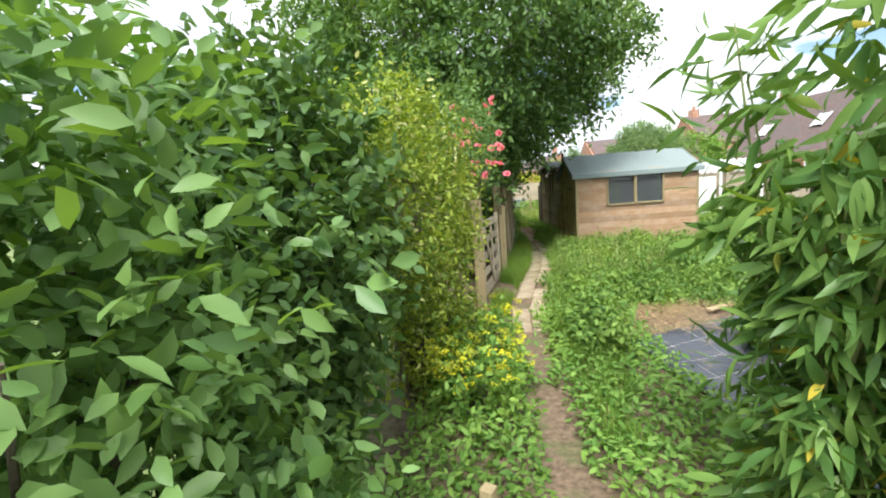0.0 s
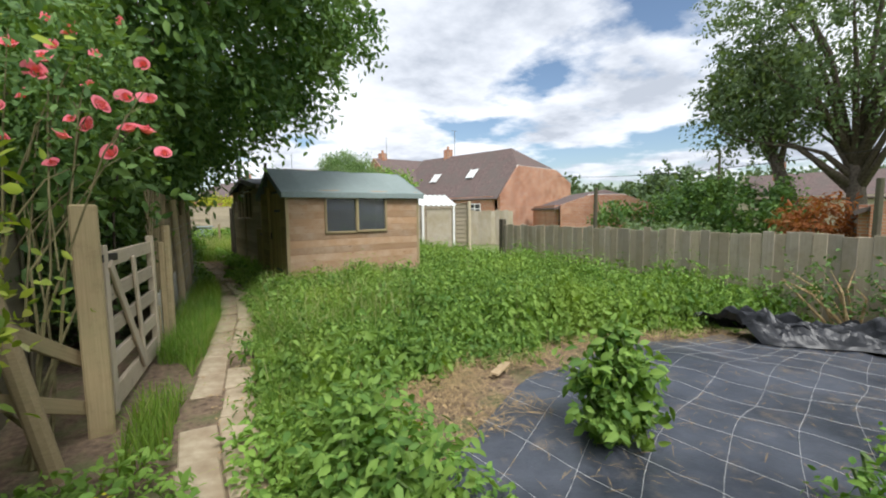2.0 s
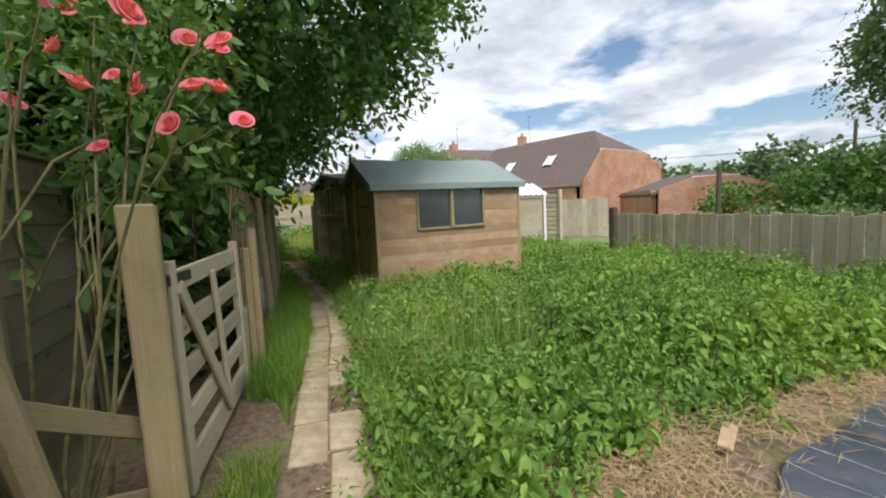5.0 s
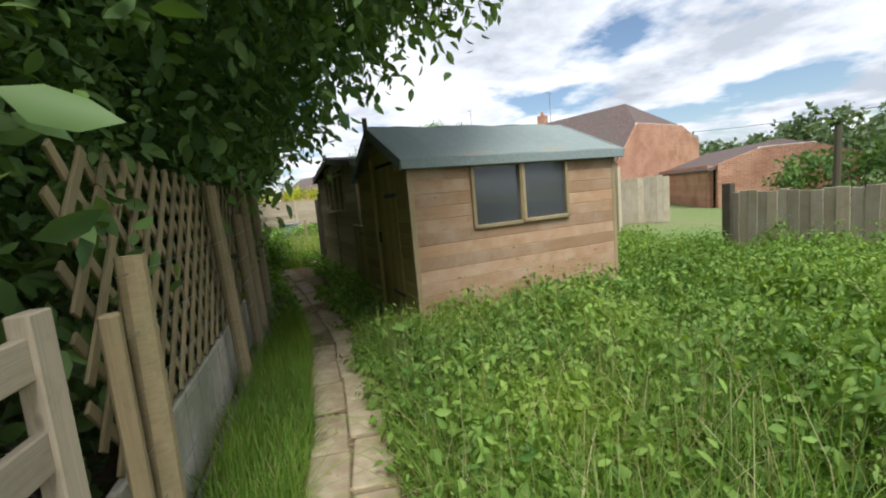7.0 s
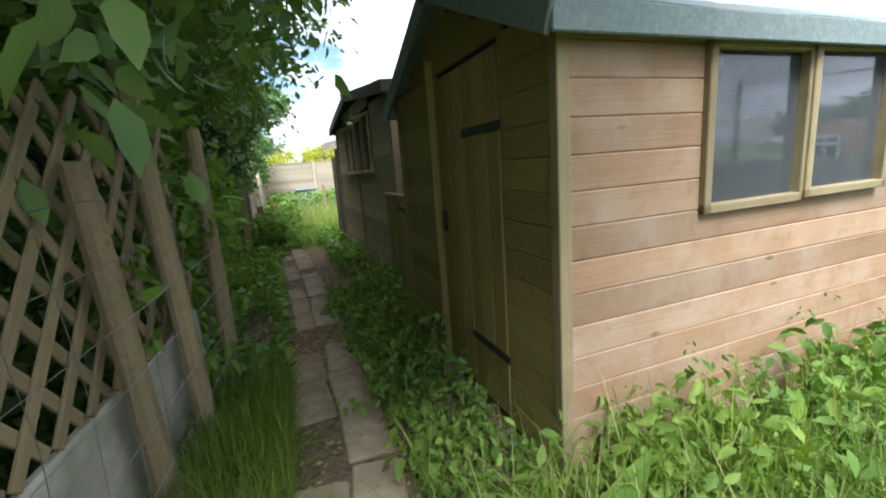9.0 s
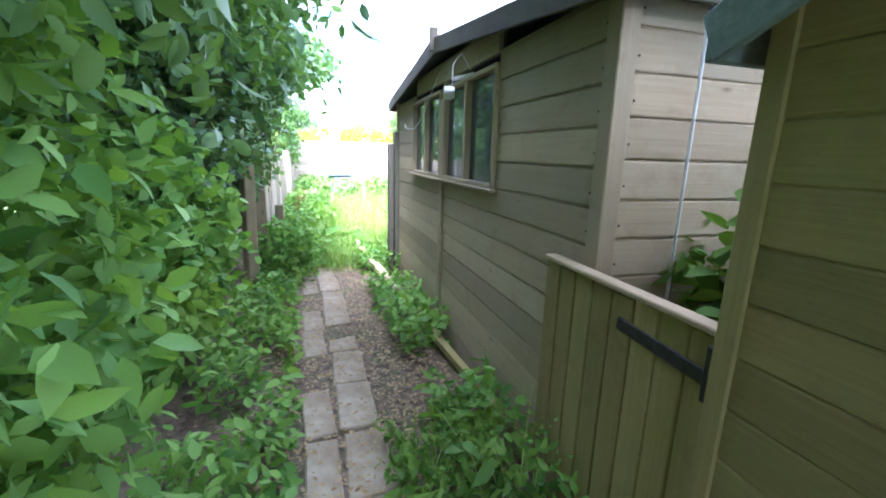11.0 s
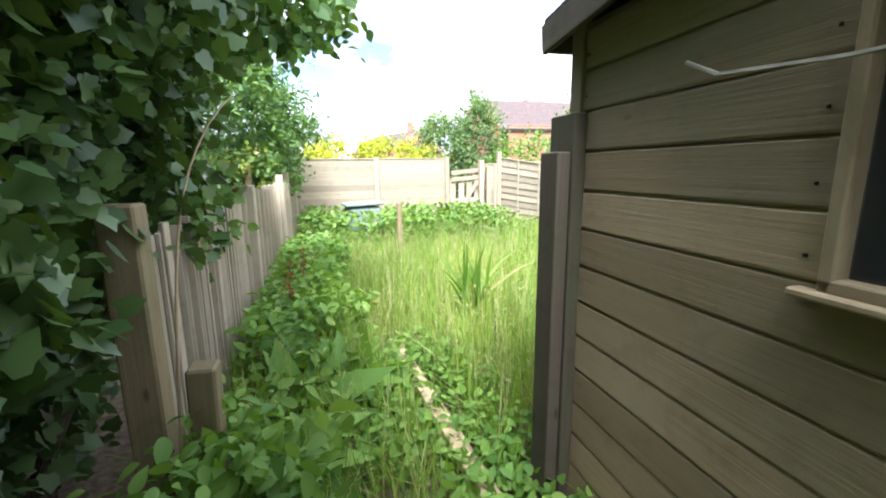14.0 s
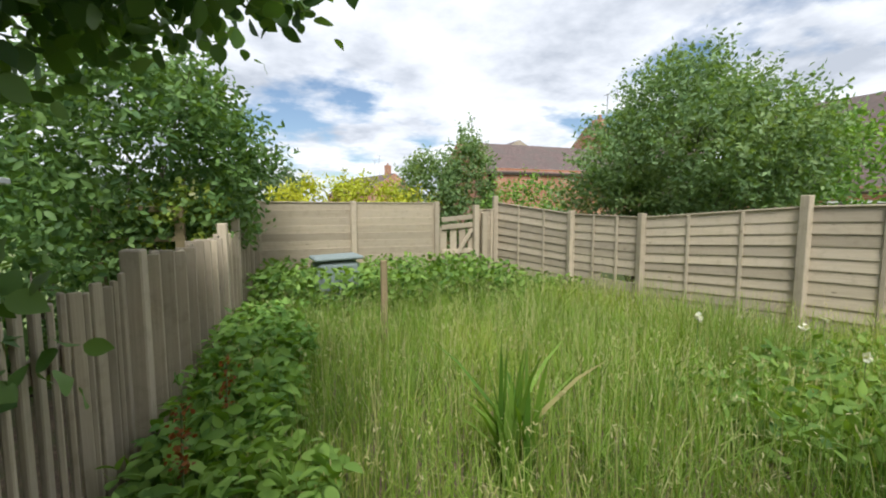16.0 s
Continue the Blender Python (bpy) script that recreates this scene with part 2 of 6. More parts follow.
M = {
    "cedar": wood("orange_stained_boards", (0.245, 0.145, 0.075), (0.43, 0.28, 0.17), (0.45, 0.345, 0.25), 0.75, 0.7),
    "olive": wood("treated_olive_boards", (0.25, 0.19, 0.065), (0.42, 0.335, 0.13), (0.26, 0.24, 0.09), 0.8, 0.6),
    "grey": wood("weathered_grey_boards", (0.29, 0.25, 0.19), (0.52, 0.46, 0.37), (0.30, 0.25, 0.15), 0.85, 0.7),
    "umber": wood("brown_weathered_boards", (0.30, 0.225, 0.125), (0.48, 0.385, 0.24), (0.38, 0.33, 0.22), 0.85, 0.7),
    "fence": wood("silvered_fence_slats", (0.30, 0.245, 0.17), (0.56, 0.48, 0.355), (0.42, 0.36, 0.28), 0.9, 0.6),
    "post": wood("sawn_timber_post", (0.20, 0.15, 0.08), (0.42, 0.33, 0.19), (0.20, 0.20, 0.10), 0.85, 0.5),
    "pale": wood("pale_fresh_timber", (0.42, 0.30, 0.17), (0.64, 0.50, 0.32), (0.35, 0.28, 0.18), 0.8, 0.5),
    "darkwood": wood("dark_old_timber", (0.05, 0.04, 0.03), (0.13, 0.11, 0.08), (0.08, 0.10, 0.05), 0.9, 0.5),
    "board": plain("concrete_gravel_board", (0.42, 0.385, 0.32), (0.60, 0.55, 0.47), 9, 0.92, 0.4, 0.006, c3=(0.26, 0.27, 0.18)),
    "felt": plain("green_roof_felt", (0.17, 0.215, 0.21), (0.27, 0.32, 0.31), 60, 0.95, 0.5, 0.003, c3=(0.21, 0.25, 0.24)),
    "felt_dark": plain("black_roof_felt", (0.03, 0.032, 0.034), (0.07, 0.07, 0.075), 60, 0.95, 0.5, 0.003),
    "slab": plain("worn_buff_paving", (0.32, 0.255, 0.17), (0.46, 0.38, 0.27), 14, 0.93, 0.5, 0.006, 8, c3=(0.27, 0.20, 0.13)),
    # Shade inside the sheds, painted as a dark colour on skins and floors.
    "inner_shade": plain("dark_interior_shade", (0.07, 0.06, 0.05), (0.12, 0.10, 0.08), 5),
    "white": plain("white_paint", (0.7, 0.7, 0.68), (0.82, 0.82, 0.8), 7, 0.5, 0.1),
    "iron": plain("black_iron", (0.015, 0.015, 0.015), (0.05, 0.045, 0.04), 40, 0.5, 0.2, 0.002),
    "wire": plain("galvanised_wire", (0.16, 0.16, 0.16), (0.30, 0.30, 0.30), 40, 0.45, 0.2, 0.001, metal=0.7),
    "cable": plain("white_cable", (0.6, 0.6, 0.58), (0.75, 0.75, 0.72), 20, 0.5, 0.1, 0.001),
    "sheet": plain("black_polythene", (0.014, 0.015, 0.018), (0.035, 0.037, 0.043), 12, 0.42, 0.3, 0.01, spec=0.4),
    "tiles": plain("brown_roof_tiles", (0.10, 0.07, 0.065), (0.17, 0.125, 0.115), 7, 0.9, 0.6, 0.03, c3=(0.12, 0.10, 0.09)),
    "brick": bricks("orange_brickwork", (0.40, 0.16, 0.085), (0.50, 0.23, 0.12), (0.42, 0.36, 0.30)),
    "bark": plain("grey_brown_bark", (0.07, 0.055, 0.04), (0.17, 0.14, 0.11), 14, 0.95, 1.0, 0.03),
    "cane": plain("green_cane", (0.16, 0.20, 0.06), (0.28, 0.30, 0.12), 9, 0.5, 0.2, 0.003),
    "briar": plain("brown_green_briar", (0.10, 0.085, 0.04), (0.21, 0.19, 0.09), 14, 0.8, 0.4, 0.004),
    "oldfence": wood("old_olive_grey_slats", (0.13, 0.11, 0.07), (0.27, 0.235, 0.165), (0.17, 0.18, 0.10), 0.9, 0.5),
    "stem": plain("green_stem", (0.10, 0.16, 0.05), (0.18, 0.25, 0.09), 9, 0.7, 0.2, 0.003),
    "straw": plain("dry_straw", (0.26, 0.17, 0.08), (0.50, 0.37, 0.20), 30, 0.95, 0.4, 0.003),
    "petal": leafy("pink_petals", (0.78, 0.13, 0.20), (0.86, 0.27, 0.33), 0.6, 0.3),
    "yellow": leafy("yellow_petals", (0.46, 0.48, 0.02), (0.72, 0.68, 0.04), 0.6, 0.3),
    "cream": leafy("cream_petals", (0.65, 0.65, 0.52), (0.8, 0.8, 0.7), 0.6, 0.3),
    "nettle": leafy("nettle_leaves", (0.085, 0.185, 0.04), (0.27, 0.42, 0.095)),
    "lush": leafy("bright_shrub_leaves", (0.11, 0.24, 0.05), (0.28, 0.46, 0.10)),
    "glossy": leafy("broad_glossy_leaves", (0.10, 0.21, 0.06), (0.24, 0.40, 0.13), 0.42, 0.4, 0.4),
    "hedge": leafy("dark_hedge_leaves", (0.07, 0.15, 0.05), (0.18, 0.30, 0.09), 0.5, 0.35),
    # Paler leaf colour stands in for the distance haze over the woods.
    "far": leafy("haze_painted_leaves", (0.11, 0.165, 0.10), (0.17, 0.24, 0.13), 0.7, 0.3),
    # Bluish light on the bushes is part of this lighter leaf colour.
    "elder": leafy("bluish_lit_bush_leaves", (0.13, 0.23, 0.10), (0.27, 0.39, 0.17), 0.5, 0.4),
    # Grey-green lightened so the haze beyond the low fence is in the colour.
    "tree": leafy("hazy_grey_green_leaves", (0.11, 0.17, 0.09), (0.20, 0.28, 0.145), 0.55, 0.35),
    "ivy": leafy("ivy_leaves", (0.05, 0.11, 0.035), (0.15, 0.25, 0.08), 0.35, 0.2, 0.5),
    "gold": leafy("variegated_gold_leaves", (0.10, 0.19, 0.03), (0.42, 0.50, 0.08), 0.5, 0.4, odd=(0.66, 0.64, 0.34)),
    "yhedge": leafy("golden_hedge_leaves", (0.34, 0.40, 0.03), (0.60, 0.62, 0.07), 0.5, 0.35),
    "bamboo": leafy("bamboo_leaves", (0.08, 0.18, 0.045), (0.22, 0.36, 0.09), 0.4, 0.35, odd=(0.55, 0.45, 0.06), odd_at=0.95),
    "grass": leafy("long_grass_blades", (0.16, 0.29, 0.045), (0.36, 0.50, 0.11), 0.55, 0.45, odd=(0.58, 0.56, 0.28), odd_at=0.84),
    "hay": leafy("pale_grass_heads", (0.36, 0.38, 0.16), (0.62, 0.58, 0.34), 0.7, 0.4),
    "turf": leafy("short_green_grass", (0.11, 0.23, 0.035), (0.25, 0.40, 0.07), 0.55, 0.45, odd=(0.42, 0.36, 0.16), odd_at=0.92),
    "glass": glass_mat("dusty_window_glass"),
    "blue": plain("blue_plastic", (0.02, 0.10, 0.42), (0.04, 0.16, 0.55), 4, 0.4, 0.1),
    "translucent": plain("milky_plastic_sheet", (0.55, 0.57, 0.55), (0.72, 0.74, 0.72), 3, 0.5, 0.1),
    "flower_rust": leafy("rusty_dock_seed", (0.20, 0.06, 0.02), (0.36, 0.14, 0.05)),
}


# ---------- building helpers ----------
def thing(name, x, y, z=0.0, rz=0.0, label="", category="", group="", kind=""):
    ob = new(name)
    ob.matrix_basis = pose(x, y, z, 0, 0, rz)
    return tagged(ob, label, category, group, kind)


def place(name, mesh, material, parent=None, m=None, label=""):
    ob = new(name, mesh)
    if material and not mesh.materials:
        mesh.materials.append(M[material])
    if parent:
        ob.parent = parent
    if m:
        ob.matrix_basis = m
    return tagged(ob, label)


def part(name, bm, material, parent=None, label="", m=None, smooth=False):
    me = bpy.data.meshes.new(name)
    bm.to_mesh(me)
    bm.free()
    if smooth:
        for p in me.polygons:
            p.use_smooth = True
    return place(name, me, material, parent, m, label)


BOXES = {}
def box_mesh(lx, ly, lz, material, bevel=0.004):
    """A box along +x from the origin, centred in y and z, with softened edges."""
    key = (round(lx, 3), round(ly, 3), round(lz, 3), material)
    if key not in BOXES:
        bm = bmesh.new()
        bmesh.ops.create_cube(bm, size=1.0, matrix=Matrix.Translation((lx / 2, 0, 0)) @ Matrix.Diagonal((lx, ly, lz, 1)))
        if bevel:
            bmesh.ops.bevel(bm, geom=bm.edges[:], offset=min(bevel, ly / 3, lz / 3), segments=1, affect="EDGES")
        me = bpy.data.meshes.new("timber")
        bm.to_mesh(me)
        bm.free()
        me.materials.append(M[material])
        BOXES[key] = me
    return BOXES[key]


def bar(name, p, q, w, h, material, parent=None, label="", roll=0.0, bevel=0.004):
    """A timber or rail from p to q, w wide and h deep."""
    p, q = Vector(p), Vector(q)
    d = q - p
    rot = d.to_track_quat("X", "Z").to_matrix().to_4x4()
    return place(name, box_mesh(d.length, w, h, material, bevel), None, parent, Matrix.Translation(p) @ rot @ pose(0, 0, 0, roll, 0, 0), label)


def weather_board(length, pitch, material):
    """A tapered board along +x, its face towards +y, thicker at the foot."""
    key = ("wb", round(length, 3), pitch, material)
    if key not in BOXES:
        h = pitch + 0.012
        prof = [(0, 0), (0.020, 0), (0.022, 0.006), (0.020, h * 0.84), (0.013, h * 0.89), (0.009, h), (0, h)] if material in ("grey", "umber") else [(0, 0), (0.013, 0), (0.018, 0.005), (0.018, h - 0.018), (0.013, h - 0.012), (0.006, h - 0.008), (0, h - 0.006)]
        k = len(prof)
        vs = [(x, y, z) for x in (0, length) for y, z in prof]
        fs = [(i, (i + 1) % k, k + (i + 1) % k, k + i) for i in range(k)] + [tuple(reversed(range(k))), tuple(range(k, 2 * k))]
        me = bpy.data.meshes.new("board")
        me.from_pydata(vs, [], fs)
        me.materials.append(M[material])
        BOXES[key] = me
    return BOXES[key]


def tube(points, radii, sides=7):
    """bmesh of a tapered tube through the points."""
    bm = bmesh.new()
    rings = []
    up = Vector((0.13, 0.21, 1)).normalized()
    for i, p in enumerate(points):
        a, b = points[max(i - 1, 0)], points[min(i + 1, len(points) - 1)]
        d = (Vector(b) - Vector(a)).normalized()
        s = d.cross(up)
        s = (s if s.length > 0.05 else d.cross(Vector((1, 0, 0)))).normalized()
        t = d.cross(s)
        r = radii[i] if isinstance(radii, (list, tuple)) else radii
        rings.append([bm.verts.new(Vector(p) + r * (math.cos(6.2832 * k / sides) * s + math.sin(6.2832 * k / sides) * t)) for k in range(sides)])
    for a, b in zip(rings, rings[1:]):
        for k in range(sides):
            bm.faces.new((a[k], a[(k + 1) % sides], b[(k + 1) % sides], b[k]))
    bm.faces.new(rings[0][::-1]); bm.faces.new(rings[-1])
    return bm


def join(bms):
    out = bmesh.new()
    for b in bms:
        me = bpy.data.meshes.new("tmp")
        b.to_mesh(me); b.free()
        out.from_mesh(me)
        bpy.data.meshes.remove(me)
    return out


RNG = np.random.default_rng(7)
LEAF = {  # width half, fold, droop
    "oval": (0.255, 0.06, 0.10), "broad": (0.38, 0.07, 0.14), "lance": (0.11, 0.03, 0.22), "small": (0.26, 0.04, 0.05), "petal": (0.5, 0.18, -0.12), "straw": (0.014, 0.004, 0.06), "nettle": (0.25, 0.08, 0.28), "dock": (0.17, 0.07, 0.30), "ivy": (0.5, 0.05, 0.10),
}


def leaf_mesh(name, pos, size, shape, material, up=0.55, out=None):
    """Many folded leaves, one mesh: each six-pointed, with a midrib, at pos with random turn; up: how flat they lie."""
    pos = np.asarray(pos, float)
    k = len(pos)
    hw, fold, droop = LEAF[shape]
    fine = k < 16000 and np.max(size) >= 0.065
    if shape == "ivy":
        lobes = [(0, 0), (0.30, -0.08), (0.50, 0.16), (0.40, 0.36), (0.44, 0.60), (0.27, 0.70), (0, 1.0)]
        ring = lobes + [(-a_, b_) for a_, b_ in lobes[-2:0:-1]]
        tpl = np.array([(0, 0.38, 0.0)] + [(a_, b_, fold * abs(a_) * 2 - droop * b_ * b_) for a_, b_ in ring])
        tri = np.array([(0, 1 + i_, 1 + (i_ + 1) % len(ring)) for i_ in range(len(ring))])
    elif fine:
        rows_ = [(0.0, 0.0), (0.14, 0.62), (0.32, 0.95), (0.52, 1.0), (0.72, 0.74), (0.88, 0.36), (1.0, 0.0)]
        tpl = np.array([q for t_, w_ in rows_ for q in ([(0, t_, -droop * t_ * t_)] if w_ == 0 else [(-hw * w_, t_ - 0.03, fold * w_ - droop * t_ * t_), (0, t_, -droop * t_ * t_), (hw * w_, t_ - 0.03, fold * w_ - droop * t_ * t_)])])
        tri = [(0, 2, 1), (0, 3, 2)]
        for r_ in range(4):
            a_ = 1 + 3 * r_
            for c_ in (0, 1):
                tri += [(a_ + c_, a_ + c_ + 1, a_ + c_ + 4), (a_ + c_, a_ + c_ + 4, a_ + c_ + 3)]
        tri = np.array(tri + [(13, 14, 16), (14, 15, 16)])
    else:
      tpl = np.array([(0, 0, 0), (-hw * 0.85, 0.30, fold), (hw * 0.85, 0.30, fold), (0, 0.45, 0), (-hw * 0.75, 0.66, fold - droop * 0.3), (hw * 0.75, 0.66, fold - droop * 0.3), (0, 1.0, -droop)])
      tri = np.array([(0, 3, 1), (0, 2, 3), (1, 3, 4), (3, 2, 5), (4, 3, 6), (3, 5, 6)])
    nrm = RNG.normal(size=(k, 3)) * (1 - up) + np.array((0, 0, up))
    if out is not None:
        nrm += np.asarray(out) * 0.5
    nrm /= np.linalg.norm(nrm, axis=1)[:, None] + 1e-9
    d = RNG.normal(size=(k, 3))
    if out is not None:
        d = d * 0.4 + np.asarray(out) * 1.2
    d -= (d * nrm).sum(1)[:, None] * nrm
    d /= np.linalg.norm(d, axis=1)[:, None] + 1e-9
    s = np.cross(d, nrm)
    sz = (np.asarray(size) if np.ndim(size) else np.full(k, size)) * RNG.uniform(0.6, 1.25, k)
    v = pos[:, None, :] + sz[:, None, None] * (tpl[None, :, 0, None] * s[:, None] + tpl[None, :, 1, None] * d[:, None] + tpl[None, :, 2, None] * nrm[:, None])
    return raw_mesh(name, v.reshape(-1, 3), (tri[None] + len(tpl) * np.arange(k)[:, None, None]).reshape(-1, 3), material)


def raw_mesh(name, v, f, material):
    me = bpy.data.meshes.new(name)
    me.vertices.add(len(v)); me.vertices.foreach_set("co", np.ascontiguousarray(v, np.float32).ravel())
    k = f.shape[1]
    me.loops.add(f.size); me.loops.foreach_set("vertex_index", np.ascontiguousarray(f, np.int32).ravel())
    me.polygons.add(len(f)); me.polygons.foreach_set("loop_start", np.arange(0, f.size, k, dtype=np.int32))
    me.polygons.foreach_set("use_smooth", np.ones(len(f), bool))
    me.update(calc_edges=True)
    me.materials.append(M[material])
    return me


def blades(name, pos, height, width, material, lean=0.35):
    """Grass blades: bent, tapered strips."""
    pos = np.asarray(pos, float)
    k = len(pos)
    a = RNG.uniform(0, 6.2832, k)
    side = np.stack((np.cos(a), np.sin(a), 0 * a), 1)
    b = a + 1.57 + RNG.normal(size=k) * 0.5
    fw = np.stack((np.cos(b), np.sin(b), 0 * b), 1)
    h = (np.asarray(height) if np.ndim(height) else np.full(k, height)) * RNG.uniform(0.55, 1.15, k)
    ln = np.abs(RNG.normal(size=k)) * lean
    rows = []
    for f, w in ((0, 1.0), (0.45, 0.85), (0.8, 0.5), (1.0, 0.0)):
        c = pos + np.array((0, 0, 1.0)) * (h * f * (1 - 0.35 * ln * f))[:, None] + fw * (h * ln * f * f)[:, None]
        rows += [c - side * width * w / 2, c + side * width * w / 2] if w else [c]
    v = np.stack(rows, 1).reshape(-1, 3)
    tri = np.array([(0, 1, 3), (0, 3, 2), (2, 3, 5), (2, 5, 4), (4, 5, 6)])
    return raw_mesh(name, v, (tri[None] + 7 * np.arange(k)[:, None, None]).reshape(-1, 3), material)


def clumped(centre, radii, clumps, per, spread, shell=0.55, zmin=None, hang=-0.25):
    """Points of a crown: leafy shoots that start on and in an uneven ellipsoid, and the way each leaf grows.
    hang: how far the shoots droop (or rise, below 0)."""
    d = RNG.normal(size=(clumps, 3))
    d /= np.linalg.norm(d, axis=1)[:, None]
    r = shell + (1 - shell) * RNG.uniform(0, 1, clumps) ** 0.6
    wob = np.array([noise.noise(Vector(q) * 1.9 + Vector(centre)) + 0.5 * noise.noise(Vector(q) * 4.5 + Vector(centre)) for q in d])
    c = d * (r * (1 + 0.32 * wob))[:, None] * np.array(radii)
    shoots = max(2, round(per / 7))
    k = max(3, round(per / shoots))
    c = np.repeat(c, shoots, 0) + RNG.normal(size=(clumps * shoots, 3)) * spread * 0.45
    g = np.repeat(d, shoots, 0) + RNG.normal(size=(clumps * shoots, 3)) * 0.65 + np.array((0, 0, -hang))
    g /= np.linalg.norm(g, axis=1)[:, None]
    m = len(c)
    f = np.tile(np.linspace(0.0, 1.0, k), m)
    c, g = np.repeat(c, k, 0), np.repeat(g, k, 0)
    length = spread * 2.8 * np.repeat(RNG.uniform(0.5, 1.3, m), k)
    p = c + g * (length * (f - 0.3))[:, None]
    p[:, 2] -= 0.35 * hang * length * f * f
    p += RNG.normal(size=p.shape) * spread * 0.10
    side = np.cross(g, RNG.normal(size=g.shape))
    side /= np.linalg.norm(side, axis=1)[:, None] + 1e-6
    o = g * 0.55 + side * 0.8 + np.array((0, 0, -0.35 * max(hang, 0)))
    p = p + np.array(centre)
    if zmin is not None:
        keep = p[:, 2] > zmin
        p, o = p[keep], o[keep]
    return p, o

# ---------- ground ----------
def ground_height(x, y):
    return 0.02 * noise.noise(Vector((x * 0.9, y * 0.9, 3.0)))


bm = bmesh.new()
xs = [-400, -60, -20, -8] + [-4 + 0.35 * i for i in range(32)] + [9, 14, 30, 80, 400]
ys = [-400, -60, -15, -5] + [-2 + 0.4 * i for i in range(66)] + [26, 32, 45, 90, 400]
grid = [[bm.verts.new((x, y, ground_height(x, y) - (0.004 if -1.7 < x < -0.5 else 0))) for y in ys] for x in xs]
for i in range(len(xs) - 1):
    for j in range(len(ys) - 1):
        bm.faces.new((grid[i][j], grid[i + 1][j], grid[i + 1][j + 1], grid[i][j + 1]))
def ground_material():
    """Littered soil in the garden, rough turf beyond its fences."""
    m, n, l, b = nodes_of("garden_soil_and_turf")
    t = n.new("ShaderNodeTexCoord")
    f = noise_tex(n, l, t.outputs["Object"], 22, 8, 0.65)
    soil = ramp(n, l, f, [(0.33, (0.09, 0.06, 0.04)), (0.67, (0.27, 0.19, 0.125))])
    patch = noise_tex(n, l, t.outputs["Object"], 3.7, 4)
    soil = mixed(n, l, soil, (0.12, 0.14, 0.05), ramp(n, l, patch, [(0.48, (0, 0, 0)), (0.64, (0.7, 0.7, 0.7))]))
    turf = ramp(n, l, f, [(0.3, (0.09, 0.15, 0.04)), (0.7, (0.20, 0.27, 0.08))])
    turf = mixed(n, l, turf, (0.24, 0.22, 0.11), ramp(n, l, noise_tex(n, l, t.outputs["Object"], 0.35, 5), [(0.45, (0, 0, 0)), (0.7, (0.6, 0.6, 0.6))]))
    sp = n.new("ShaderNodeSeparateXYZ"); l.new(t.outputs["Object"], sp.inputs[0])
    sub = n.new("ShaderNodeMath"); sub.operation = "SUBTRACT"; sub.inputs[1].default_value = 1.2
    l.new(sp.outputs[0], sub.inputs[0])
    ab = n.new("ShaderNodeMath"); ab.operation = "ABSOLUTE"; l.new(sub.outputs[0], ab.inputs[0])
    edge = n.new("ShaderNodeMapRange"); edge.inputs[1].default_value, edge.inputs[2].default_value = 3.7, 4.3
    l.new(ab.outputs[0], edge.inputs[0])
    l.new(mixed(n, l, soil, turf, edge.outputs[0]), b.inputs["Base Color"])
    b.inputs["Roughness"].default_value = 0.97
    bumped(n, l, b, f, 0.9, 0.03)
    return m
M["soil"] = ground_material()
tagged(part("ground", bm, "soil", smooth=True), "bare brown soil with leaf litter and roots", "ground", kind="structure")

# ---------- sheds ----------
def clad_wall(parent, x, y, rz, length, eave, peak, openings, pitch, material, first=0.03):
    """Horizontal weather boards on a wall; local x along it, y outwards. peak > eave makes a gable."""
    base = pose(x, y, 0, 0, 0, rz)
    inner_shade = []
    rows = int((peak - first) / pitch + 0.999)
    for r in range(rows):
        z = first + r * pitch
        mid = z + pitch / 2
        a, b = 0.0, length
        if mid > eave:
            if peak <= eave + 0.01:
                continue
            c = (mid + pitch / 2 - eave) / (peak - eave) * length / 2
            a, b = c, length - c
        if b - a < 0.08:
            continue
        spans = [(a, b)]
        for o0, o1, z0, z1 in openings:
            if z0 < mid < z1:
                spans = [q for s0, s1 in spans for q in ((s0, min(s1, o0)), (max(s0, o1), s1)) if q[1] - q[0] > 0.03]
        for s0, s1 in spans:
            place("board", weather_board(s1 - s0, pitch, material), None, parent, base @ pose(s0, 0.0, z, random.uniform(-0.4, 0.4)))
            if material == "umber":
                for xn in [s0 + 0.05] + ([s1 - 0.05] if s1 - s0 > 0.4 else []) + ([(s0 + s1) / 2] if s1 - s0 > 1.5 else []):
                    place("nail", box_mesh(0.004, 0.007, 0.007, "iron", 0.001), None, parent, base @ pose(xn, 0.0215, z + 0.045, 0, 0, 90))
            # Added skin behind each board; its dark colour imitates the unlit interior.
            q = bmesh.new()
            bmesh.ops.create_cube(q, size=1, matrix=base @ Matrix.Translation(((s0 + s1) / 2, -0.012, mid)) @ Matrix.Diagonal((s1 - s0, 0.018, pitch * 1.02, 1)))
            inner_shade.append(q)
    part("inner_skin", join(inner_shade), "inner_shade", parent, "added inner skin, coloured dark as interior shade")
    return base


